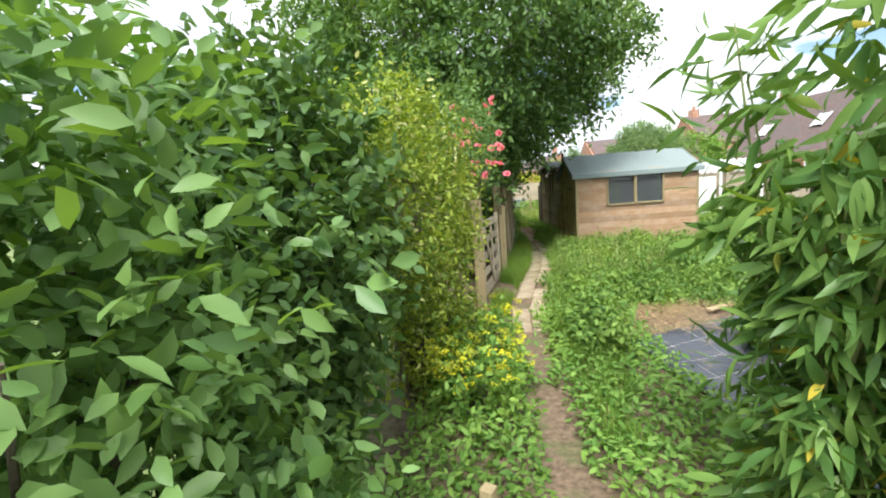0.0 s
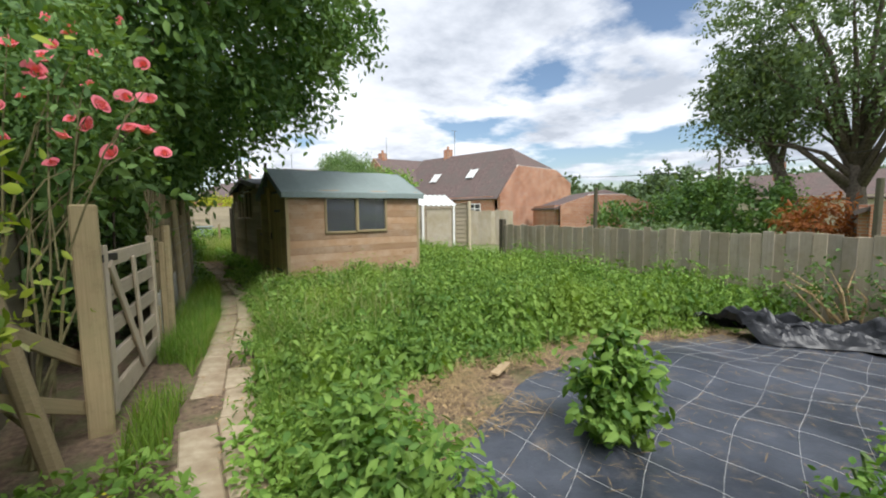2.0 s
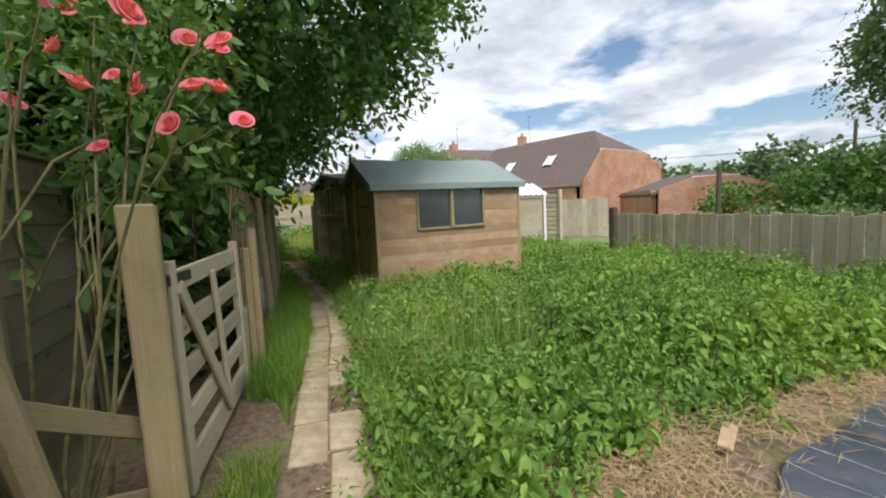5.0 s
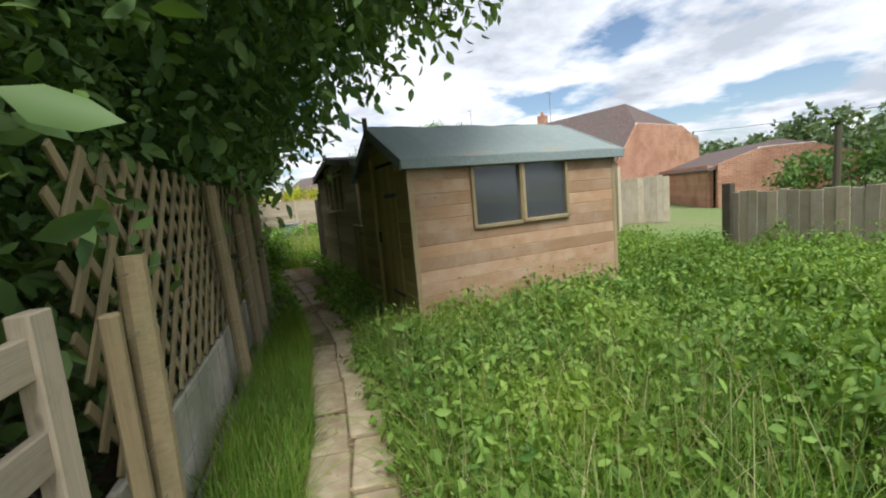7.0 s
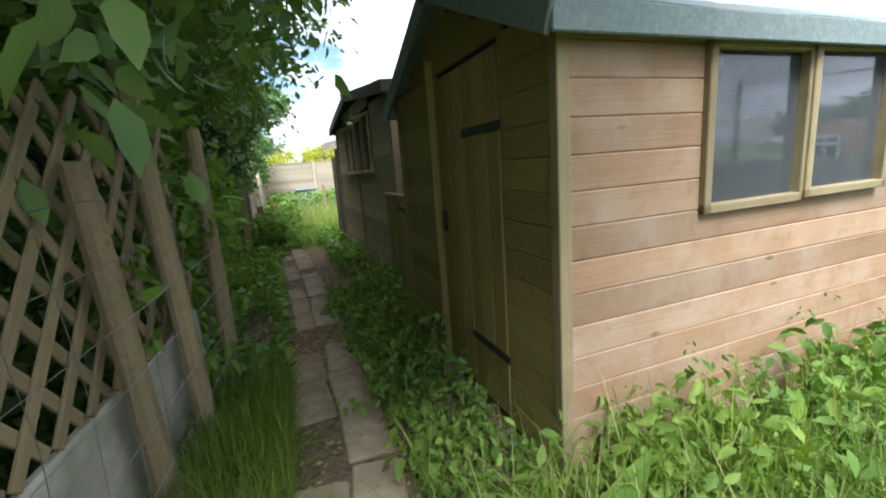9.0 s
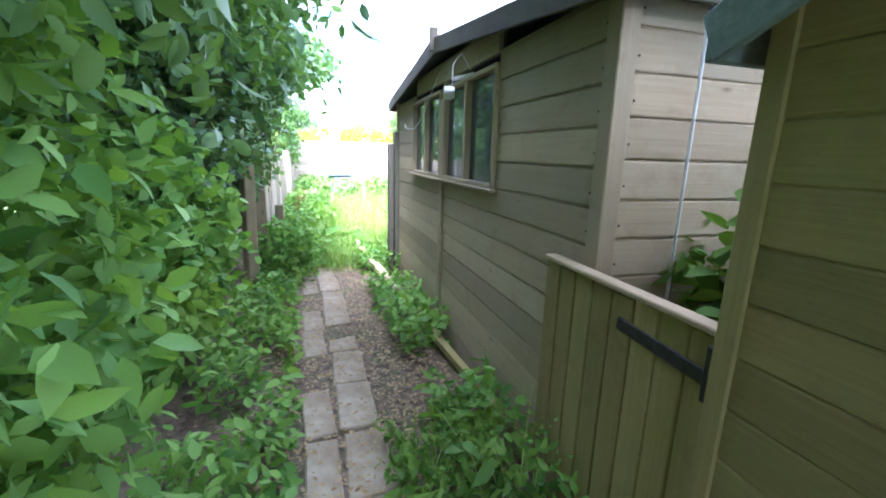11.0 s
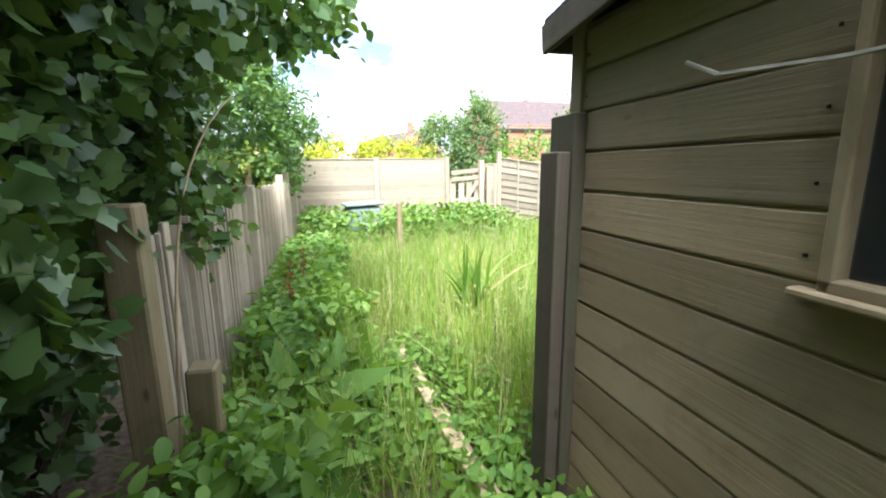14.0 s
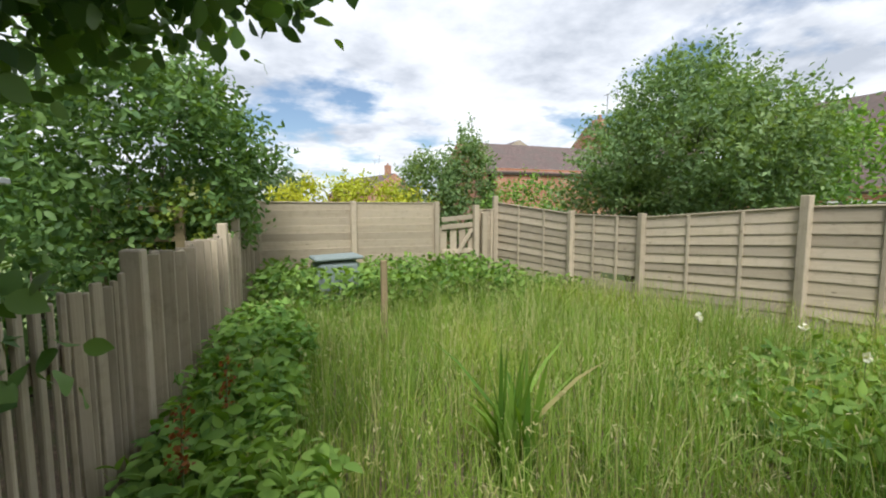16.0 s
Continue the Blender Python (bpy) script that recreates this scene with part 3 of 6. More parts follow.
def shed_window(parent, base, x0, x1, z0, z1, panes, material, sill=True, name="window"):
    """A framed opening with panes; local to the wall."""
    w = new(name); w.parent = parent; w.matrix_basis = base
    t = 0.026 if material == "umber" else 0.036
    def rail(n, a, b, wd=t, dp=0.05):
        bar(n, a, b, dp, wd, material, w)
    rail("frame_rail", (x0 - t / 2, 0.02, z1), (x1 + t / 2, 0.02, z1))
    rail("frame_rail", (x0 - t / 2, 0.02, z0), (x1 + t / 2, 0.02, z0))
    step = (x1 - x0) / panes
    for k in range(panes + 1):
        rail("mullion", (x0 + k * step, 0.02, z0 - t / 2), (x0 + k * step, 0.02, z1 + t / 2), t if k in (0, panes) else t * 1.2)
        if k < panes:
            g = place("pane", box_mesh(step - t, 0.004, z1 - z0 - t, "glass", 0), None, w, pose(x0 + k * step + t / 2, 0.004, (z0 + z1) / 2))
            g.visible_shadow = False
    if sill:
        bar("window_sill", (x0 - 0.05, 0.045, z0 - t * 0.75), (x1 + 0.05, 0.045, z0 - t * 0.75), 0.04, 0.016, material, w)
    return w


def apex_roof(parent, x0, x1, y0, y1, eave, peak, over_x, over_y, material, fascia, thick=0.03):
    ym = (y0 + y1) / 2
    slope = (peak - eave) / (ym - y0)
    for sgn, ya in ((-1, y0 - over_y), (1, y1 + over_y)):
        ze = eave - slope * over_y
        bm = bmesh.new()
        nx = 14
        top = [[bm.verts.new((x0 - over_x + (x1 - x0 + 2 * over_x) * i / nx, ya + (ym - ya) * j / 5,
                              ze + (peak - ze) * j / 5 + thick + 0.012 * math.sin(i * 1.3 + sgn) * (0.4 + 0.6 * (j > 0)))) for j in range(6)] for i in range(nx + 1)]
        for i in range(nx):
            for j in range(5):
                f = (top[i][j], top[i + 1][j], top[i + 1][j + 1], top[i][j + 1])
                bm.faces.new(f if sgn < 0 else f[::-1])
        ext = bmesh.ops.extrude_face_region(bm, geom=bm.faces[:])
        bmesh.ops.translate(bm, vec=(0, 0, -thick), verts=[v for v in ext["geom"] if isinstance(v, bmesh.types.BMVert)])
        bmesh.ops.recalc_face_normals(bm, faces=bm.faces[:])
        part("roof_slope", bm, material, parent)
        bar("fascia", (x0 - over_x, ya, ze - 0.02), (x1 + over_x, ya, ze - 0.02), 0.02, 0.09, fascia, parent)
        for xe in (x0 - over_x, x1 + over_x):
            bar("barge_board", (xe, ya, ze - 0.025), (xe, ym, peak - 0.025), 0.02, 0.10, fascia, parent)


AX, AY, AW, AD = 0.0, 8.6, 2.42, 1.83
front_shed = thing("garden_shed", AX, AY, 0, 0, "orange-brown timber shed with green felt roof and two front windows", "shed")
A_EAVE, A_PEAK = 1.66, 2.06
wf = clad_wall(front_shed, AW, 0, 180, AW, A_EAVE, A_EAVE, [(AW - 1.74, AW - 0.62, 0.974, 1.564)], 0.118, "cedar")
wp = clad_wall(front_shed, 0, 0, 90, AD, A_EAVE, A_PEAK, [(0.36, 1.06, 0.05, 1.66)], 0.118, "olive")
clad_wall(front_shed, 0, AD, 0, AW, A_EAVE, A_EAVE, [], 0.118, "olive")
clad_wall(front_shed, AW, AD, -90, AD, A_EAVE, A_PEAK, [], 0.118, "cedar")
# two casements, the second set lower and proud
shed_window(front_shed, wf, AW - 1.175, AW - 0.625, 0.974, 1.564, 1, "post", False)
shed_window(front_shed, wf @ pose(0, 0.012, 0), AW - 1.735, AW - 1.19, 0.985, 1.57, 1, "post", False)
for cx, cy in ((0, 0), (AW, 0), (0, AD), (AW, AD)):
    bar("corner_post", (cx, cy, 0), (cx, cy, A_EAVE), 0.05, 0.05, "post" if cy == 0 else "olive", front_shed)
apex_roof(front_shed, 0, AW, 0, AD, A_EAVE, A_PEAK, 0.09, 0.09, "felt", "felt")
bar("finial", (-0.10, AD / 2, A_PEAK - 0.08), (-0.10, AD / 2, A_PEAK + 0.13), 0.02, 0.05, "darkwood", front_shed)
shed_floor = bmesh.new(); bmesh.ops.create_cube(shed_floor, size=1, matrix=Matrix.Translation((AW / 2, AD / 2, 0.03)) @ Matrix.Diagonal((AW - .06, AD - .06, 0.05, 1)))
part("shed_floor", shed_floor, "inner_shade", front_shed)
door = new("door"); door.parent = front_shed; door.matrix_basis = wp
for k in range(6):
    bar("door_board", (0.37 + 0.115 * k + 0.055, 0.012, 0.06), (0.37 + 0.115 * k + 0.055, 0.012, 1.65), 0.022, 0.112, "olive", door)
bar("handle", (1.0, 0.03, 0.85), (1.0, 0.03, 0.97), 0.03, 0.025, "iron", door, "black iron handle")
for z in (0.35, 1.35):
    bar("hinge", (0.34, 0.028, z), (0.72, 0.028, z), 0.006, 0.04, "iron", door, "black strap hinge")
bar("cover_strip", (0.34, 0.032, 0.03), (0.34, 0.032, A_EAVE), 0.02, 0.05, "olive", front_shed)
bar("cover_strip", (-0.034, 1.09, 0.03), (-0.034, 1.09, A_EAVE + 0.1), 0.02, 0.05, "olive", front_shed)

BX, BY, BL, BD = 0.095, 11.016, 3.0, 3.62
B_EAVE, B_PEAK = 1.90, 2.12
back_shed = thing("workshop_shed", BX, BY, 0, 0, "long weathered timber workshop with dusty windows and dark felt roof", "shed")
wb = clad_wall(back_shed, 0, 0, 90, BD, B_EAVE, B_PEAK, [(0.88, 1.78, 1.206, 1.81), (1.88, 2.78, 1.206, 1.81)], 0.134, "umber", 0.0)
clad_wall(back_shed, BL, 0, 180, BL, B_EAVE, B_EAVE, [], 0.134, "umber")
clad_wall(back_shed, 0, BD, 0, BL, B_EAVE, B_EAVE, [], 0.134, "umber")
clad_wall(back_shed, BL, BD, -90, BD, B_EAVE, B_PEAK, [], 0.134, "umber")
shed_window(back_shed, wb, 0.88, 1.78, 1.206, 1.81, 2, "umber")
shed_window(back_shed, wb, 1.88, 2.78, 1.206, 1.81, 2, "umber")
for cx, cy in ((0, 0), (BL, 0), (0, BD), (BL, BD)):
    bar("corner_post", (cx, cy, 0), (cx, cy, B_EAVE), 0.07, 0.07, "umber", back_shed)
bar("cover_strip", (-0.034, 1.83, 0.0), (-0.034, 1.83, 1.75), 0.06, 0.02, "umber", back_shed)
apex_roof(back_shed, 0, BL, 0, BD, B_EAVE, B_PEAK, 0.11, 0.10, "felt_dark", "darkwood", 0.04)
bar("finial", (-0.12, BD / 2, B_PEAK - 0.06), (-0.12, BD / 2, B_PEAK + 0.09), 0.03, 0.06, "darkwood", back_shed)
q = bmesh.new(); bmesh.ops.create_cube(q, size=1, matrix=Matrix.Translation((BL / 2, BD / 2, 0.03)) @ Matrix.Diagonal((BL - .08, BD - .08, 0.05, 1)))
part("shed_floor", q, "inner_shade", back_shed)

# lamp and cable under the workshop's verge
lamp = thing("security_light", 0.02, 12.32, 1.74, 0, "small white floodlight hung under the workshop verge", "outdoor light")
bar("bracket", (0.07, 0, 0.10), (-0.05, 0, 0.06), 0.03, 0.02, "white", lamp)
bar("lamp_head", (-0.09, -0.04, 0.0), (-0.06, 0.05, -0.03), 0.06, 0.03, "white", lamp)
bar("lens", (-0.10, -0.035, -0.02), (-0.07, 0.05, -0.048), 0.05, 0.006, "translucent", lamp, "clear front lens")
part("flex", tube([(0.05, 0.0, 0.12), (-0.02, -0.03, 0.2), (-0.06, 0.0, 0.14), (-0.06, 0.01, 0.03)], 0.004, 5), "cable", lamp)
def sag(a, b, drop, k=14):
    a, b = Vector(a), Vector(b)
    return [a.lerp(b, i / k) - Vector((0, 0, 4 * drop * (i / k) * (1 - i / k))) for i in range(k + 1)]
tagged(part("hanging_cable", tube([(0.03, 12.75, 1.96), (0.03, 12.95, 1.88), (0.03, 13.14, 1.78), (0.03, 13.33, 1.68), (0.03, 13.48, 1.62), (0.03, 13.62, 1.59), (0.03, 13.8, 1.59), (0.03, 14.04, 1.61), (0.05, 14.15, 1.66)], 0.005, 5), "board"), "white cable drooping across the workshop wall", "cable")
tagged(part("washing_line", tube([(0.36, 10.96, 2.0), (0.355, 10.955, 1.5), (0.36, 10.96, 0.8)], 0.006, 5), "cable"), "white cord hanging down the workshop end", "cord")

# dark boards stood at the workshop's far corner
for dy, dx, h, nm in ((0.02, -0.045, 1.60, 0.16), (-0.02, -0.115, 1.47, 0.12)):
    st = thing("upright_board", BX + dx, BY + BD + dy, 0, 0, "dark green-stained board stood against the workshop corner", "board", "boards at the corner")
    bar("plank", (0, 0, 0), (0, 0, h), 0.05, nm, "darkwood", st, roll=90)

# low board gate between the sheds
gate = thing("low_gate", 0.02, 10.45, 0, 0, "low gate of upright olive boards between two sheds", "gate")
for k in range(8):
    y = 0.047 + 0.094 * k
    bar("board", (0, y, 0.04), (0, y, 0.985 + 0.004 * (k % 3)), 0.088, 0.02, "olive", gate, roll=0)
bar("top_rail", (-0.0, 0.0, 1.0), (0.0, 0.75, 1.0), 0.05, 0.018, "pale", gate, "pale capping rail")
bar("brace", (0.02, 0.02, 0.2), (0.02, 0.73, 0.85), 0.02, 0.07, "olive", gate)
bar("hinge", (-0.016, -0.03, 0.88), (-0.016, 0.33, 0.90), 0.008, 0.04, "iron", gate, "black iron strap hinge")
bar("hinge_plate", (-0.024, -0.05, 0.90), (-0.024, 0.03, 0.90), 0.012, 0.14, "iron", gate, "black iron plate")

# timber edging along the workshop
for a, b, w, nm in (((0.06, 11.35, 0.07), (-0.18, 14.3, 0.07), 0.05, "olive"), ((-0.14, 13.5, 0.12), (-0.38, 16.25, 0.14), 0.085, "pale")):
    e = thing("timber_edging", 0, 0, 0, 0, "weathered timber length lying along the path", "timber", "timber edging")
    bar("plank", a, b, w, 0.05, nm, e)
    bar("support_peg", (a[0], a[1] + 0.3, -0.05), (a[0], a[1] + 0.3, a[2] - 0.02), 0.04, 0.04, nm, e)
    bar("support_peg", (b[0], b[1] - 0.3, -0.05), (b[0], b[1] - 0.3, b[2] - 0.02), 0.04, 0.04, nm, e)

# ---------- fences ----------
def fence_post(x, y, h, w=0.085, material="post", label="square sawn timber fence post", lean=(0, 0), group="fence posts", round_top=False):
    p = thing("fence_post", x, y, 0, random.uniform(-4, 4), label, "post", group)
    if round_top:
        pts = [(lean[0] * f, lean[1] * f, -0.1 + (h + 0.1) * f) for f in (0, 0.3, 0.6, 1)]
        part("post_shaft", tube(pts, [w / 2 * 1.05, w / 2, w / 2, w / 2 * 0.93], 10), material, p)
    else:
        bar("post_shaft", (0, 0, -0.1), (lean[0], lean[1], h), w, w, material, p, bevel=0.008)
    return p


def lap_panel(x0, y0, x1, y1, h0, h1, slats=11, battens=3, material="fence", face=-1, z=0.03, label="weathered overlapping-slat fence panel", group="lap panels", hole=None):
    """A panel of overlapping slats with battens, from one post to the next; h0, h1: top at each end."""
    d = Vector((x1 - x0, y1 - y0, 0))
    L = d.length
    p = thing("lap_fence", x0, y0, 0, math.degrees(math.atan2(d.y, d.x)), label, "fence panel", group)
    for k in range(slats):
        f0, f1 = k / slats, (k + 1) / slats
        za, zb = z + (h0 - z) * (f0 + f1) / 2, z + (h1 - z) * (f0 + f1) / 2
        hh = (max(h0, h1) - z) / slats * 1.25
        jit = random.uniform(-0.008, 0.008)
        if hole and k == hole:
            bar("slat", (0.03, 0.0, za), (L * 0.45, 0.0, za - 0.03), 0.008, hh, material, p, roll=7 * face, bevel=0.002)
            continue
        bar("slat", (0.0, 0.0, za + jit), (L, 0.0, zb - jit), 0.008, hh, material, p, roll=(6 + random.uniform(-2, 3)) * face, bevel=0.002)
    for k in range(battens):
        f = (k + 0.5) / battens if battens < 3 else k / (battens - 1)
        xx = min(max(L * f, 0.025), L - 0.025)
        hb = h0 + (h1 - h0) * f
        for s in ((-1, 1) if k in (0, battens - 1) else (1,)):
            bar("batten", (xx, s * face * -0.022 * -1, z), (xx, s * face * 0.022, hb), 0.018, 0.04, material, p)
    bar("capping", (0, 0, h0 + 0.012), (L, 0, h1 + 0.012), 0.05, 0.02, material, p)
    return p


# far fence across the end of the back garden
FY = 22.2
for a, b in (((-1.36, FY - 0.05), (0.17, FY)), ((0.19, FY), (1.68, FY))):
    lap_panel(a[0], a[1], b[0], b[1], 1.62, 1.62, 12, 4, "fence", 1)
for x in (-1.38, 0.18, 1.70):
    fence_post(x, FY - 0.05, 1.66, 0.09, "fence")
# right-hand fence of the back garden
RF = [(3.0, 22.3, 1.68), (3.64, 20.7, 1.46), (4.07, 19.6, 1.42), (4.75, 17.9, 1.56), (5.45, 16.15, 1.60), (6.15, 14.4, 1.6), (6.85, 12.65, 1.6)]
for k, (a, b) in enumerate(zip(RF, RF[1:])):
    lap_panel(a[0], a[1], b[0], b[1], a[2] - 0.04, b[2] - 0.04, 11, 4, "fence", -1, hole=3 if k == 1 else None,
              label="weathered slat fence panel with a broken slat" if k == 1 else "weathered overlapping-slat fence panel")
for k, a in enumerate(RF):
    fence_post(a[0] - 0.03, a[1], a[2] + (0.1 if k in (0, 3) else 0.03), 0.095, "fence")
for k in range(26):
    f = random.uniform(0.42, 0.72)
    rb = thing("rubble_stone", 3.05 + 2.6 * f + random.uniform(-0.2, 0.02) - 0.22, 22.2 - 6.5 * f + random.uniform(-0.15, 0.15), 0.02, random.uniform(0, 180), "pale lump of rubble at the fence foot", "stone", "fence rubble")
    bar("lump", (-0.05, 0, 0.03), (0.07 + random.uniform(0, 0.06), 0, 0.04), random.uniform(0.07, 0.14), random.uniform(0.05, 0.1), "slab", rb, bevel=0.02)
# broken low gate in the far corner
cg = thing("corner_gate", 1.78, FY - 0.1, 0, 0, "broken weathered timber gate in the fence corner", "gate")
for z, dz in ((0.35, 0.0), (0.72, 0.02), (1.18, 0.05), (1.32, 0.06)):
    bar("rail", (0.0, 0, z), (0.62, 0, z + dz), 0.03, 0.09, "fence", cg)
for x in (0.04, 0.24, 0.42, 0.60):
    bar("gate_board", (x, 0.03, 0.08), (x, 0.03, 1.2), 0.02, 0.13, "fence", cg)
bar("brace", (0.05, -0.03, 0.3), (0.6, -0.03, 1.15), 0.03, 0.07, "fence", cg)
for x, h in ((2.45, 1.6), (2.62, 1.45)):
    fence_post(x, FY - 0.15, h, 0.1, "fence")
lap_panel(2.5, FY - 0.02, 2.98, 22.3, 1.5, 1.5, 10, 2, "fence", 1)
part("gate_wire", tube(sag((1.72, FY - 0.06, 1.52), (2.44, FY - 0.12, 1.55), 0.05, 6), 0.006, 5), "wire", cg)

# left side of the back garden: pickets, then close boards
LX = -1.45
pk = thing("picket_fence", LX, 14.85, 0, 90, "grey upright picket fence with narrow gaps", "fence")
for k in range(27):
    x = 0.04 + k * 0.083
    bar("picket", (x, random.uniform(-0.004, 0.004), 0.06), (x + random.uniform(-0.008, 0.008), 0, 1.20 + random.uniform(-0.02, 0.02) - 0.0006 * k), 0.02, 0.044, "fence", pk)
for z in (0.35, 0.98):
    bar("rail", (0, 0.03, z), (2.25, 0.03, z), 0.035, 0.07, "fence", pk)
cb = thing("board_fence", LX, 17.1, 0, 90, "grey close-boarded fence with a flat top", "fence")
for k in range(36):
    x = 0.06 + k * 0.13
    bar("board", (x, -0.002 * (k % 2), 0.03), (x, 0, 1.24 + 0.02 * math.sin(k * 0.8)), 0.016, 0.126, "fence", cb)
for z in (0.3, 1.0):
    bar("rail", (0, 0.04, z), (4.7, 0.04, z), 0.04, 0.08, "fence", cb)
for y, h in ((17.06, 1.3), (19.4, 1.36), (20.25, 1.42), (21.7, 1.42)):
    fence_post(LX + 0.02, y, h, 0.09, "fence")
# posts where the ivy ends
fence_post(-1.44, 13.9, 1.24, 0.10, "post", "thick weathered post wrapped with old ivy stems", (0.03, -0.04))
fence_post(-1.42, 14.8, 1.32, 0.11, "post", "square green-stained post with pale cut top")
fence_post(-1.25, 14.75, 0.78, 0.09, "post", "short pale timber stub beside the tall post", (0.02, 0))
fence_post(-1.55, 13.35, 1.55, 0.09, "post", "round leaning timber post in the ivy", (-0.12, -0.1), round_top=True)
ob = thing("leaning_batten", -1.58, 13.4, 0, 0, "split timber batten leaning in the hedge", "batten")
bar("batten", (0, 0, 0.2), (-0.05, 0.55, 1.35), 0.02, 0.045, "post", ob)
bar("batten", (0, 0.3, 0.15), (-0.1, -0.2, 1.3), 0.02, 0.045, "post", ob)
lg = thing("log_stub", -1.22, 14.62, 0, 0, "pale split log end by the fence foot", "log")
bar("block", (-0.1, -0.1, 0.06), (0.14, 0.06, 0.1), 0.13, 0.12, "pale", lg, bevel=0.02)

# ---------- left boundary along the path ----------
def on_line(y):
    """x of the left boundary at y."""
    return -1.95 + (y - 4.9) * 0.5 / 4.6


# trellis with concrete gravel boards and leaning posts
FENCE_Y = [6.55, 8.25, 9.35, 10.1]
for k, (a, b) in enumerate(zip(FENCE_Y, FENCE_Y[1:])):
    xa, xb = on_line(a), on_line(b)
    gb = thing("gravel_board", xa, a, 0, math.degrees(math.atan2(b - a, xb - xa)), "pale concrete gravel board at the fence foot", "gravel board", "gravel boards")
    L = math.hypot(b - a, xb - xa)
    bar("panel", (0.02, 0.03, 0.25), (L - 0.02, 0.03, 0.25 + 0.02 * k), 0.04, 0.46, "board", gb, bevel=0.01)
    tr = thing("trellis_panel", xa, a, 0, math.degrees(math.atan2(b - a, xb - xa)), "diagonal timber trellis panel over a concrete board", "trellis", "trellis panels")
    z0, z1 = 0.5, 1.55
    for s, yy in ((1, 0.02), (-1, 0.035)):
        n = int((L + (z1 - z0)) / 0.17)
        for i in range(n):
            x = -(z1 - z0) + 0.1 + i * 0.17 if s > 0 else 0.05 + i * 0.17
            p, q_ = [x, z0], [x + s * (z1 - z0) * 0.8, z1]
            if min(p[0], q_[0]) > L or max(p[0], q_[0]) < 0:
                continue
            def cut(u, v):
                if u[0] < 0:
                    f = (0 - u[0]) / (v[0] - u[0]); return [0, u[1] + f * (v[1] - u[1])]
                if u[0] > L:
                    f = (L - u[0]) / (v[0] - u[0]); return [L, u[1] + f * (v[1] - u[1])]
                return u
            p, q_ = cut(p, q_), cut(q_, p)
            if abs(q_[1] - p[1]) > 0.1:
                bar("slat", (p[0], yy, p[1]), (q_[0], yy, q_[1]), 0.012, 0.042, "post", tr, roll=0, bevel=0.002)
for y, lean, h in ((6.6, 0.02, 1.2), (8.3, -0.09, 1.5), (9.1, -0.06, 1.3), (9.6, -0.08, 1.7), (10.15, 0, 1.5)):
    fence_post(on_line(y) + 0.10, y, h, 0.09, "post", "round leaning timber fence post with wires", (lean * 0.6, lean), round_top=True)
wires = thing("wire_netting", on_line(6.5) + 0.06, 6.5, 0, 82, "slack galvanised wire netting across the trellis", "wire netting")
for k in range(6):
    part("wire", tube(sag((0, -0.05, 0.25 + 0.18 * k), (3.4, -0.05, 0.35 + 0.18 * k), 0.04, 10), 0.0014, 4), "wire", wires)
for k in range(18):
    part("wire", tube([(0.15 + k * 0.18, -0.052, 0.15), (0.19 + k * 0.18, -0.05, 0.7), (0.14 + k * 0.18, -0.052, 1.25)], 0.0012, 4), "wire", wires)

# gate with its post
gp = thing("gate_post", -2.06, 4.83, 0, 6, "stout square sawn timber gate post", "post")
bar("post_shaft", (0, 0, -0.1), (0, 0, 1.37), 0.13, 0.13, "post", gp, bevel=0.01)
bar("hinge_pin", (0.03, 0.075, 0.98), (0.03, 0.075, 1.1), 0.02, 0.02, "iron", gp, "black iron hinge pin")
sg = thing("side_gate", -2.02, 4.98, 0, math.degrees(math.atan2(1.36, 0.25)), "weathered five-bar style timber garden gate", "gate")
for z in (0.12, 0.36, 0.58, 0.80, 1.02):
    bar("rail", (0.0, 0, z), (1.34, 0, z + 0.0), 0.03, 0.10 if z > 0.2 else 0.15, "fence", sg, roll=0)
for x in (0.04, 1.32):
    bar("stile", (x, 0.0, 0.03), (x, 0.0, 1.12), 0.05, 0.08, "fence", sg)
bar("brace", (0.08, -0.03, 1.0), (0.75, -0.03, 0.12), 0.02, 0.075, "fence", sg)
bar("brace", (0.75, -0.03, 0.12), (0.62, -0.03, 1.0), 0.02, 0.06, "fence", sg)
bar("hinge", (-0.02, -0.02, 1.04), (0.28, -0.02, 1.03), 0.008, 0.05, "iron", sg, "black strap hinge")
for x, y, h in ((-1.70, 6.5, 1.05), (-1.76, 6.4, 0.45)):
    fence_post(x, y, h, 0.05, "post", "thin grey stake beside the gate")
# board fence and props behind the gate post
for ya, yb in ((2.25, 4.05), (4.1, 5.9), (5.95, 7.7)):
    lap_panel(-2.62, ya, -2.56, yb, 1.62, 1.62, 11, 3, "oldfence", -1, label="old dark overlapping-slat fence panel", group="dark panels")
for x, y, lx, ly, h, w in ((-2.18, 4.35, -0.28, 0.05, 1.5, 0.09), (-2.35, 3.95, 0.05, 0.1, 1.35, 0.07), (-2.22, 3.3, -0.02, 0, 1.25, 0.085)):
    fence_post(x, y, h, w, "post", "grey leaning timber stake behind the shrubs", (lx, ly), round_top=True)
pr = thing("prop_boards", -2.3, 3.2, 0, 0, "sawn boards propped against a stake", "boards")
bar("board", (0.12, -0.25, 0.0), (-0.08, 0.1, 0.72), 0.03, 0.13, "pale", pr)
bar("board", (0.2, 0.25, 0.0), (-0.1, -0.05, 0.7), 0.03, 0.12, "fence", pr)
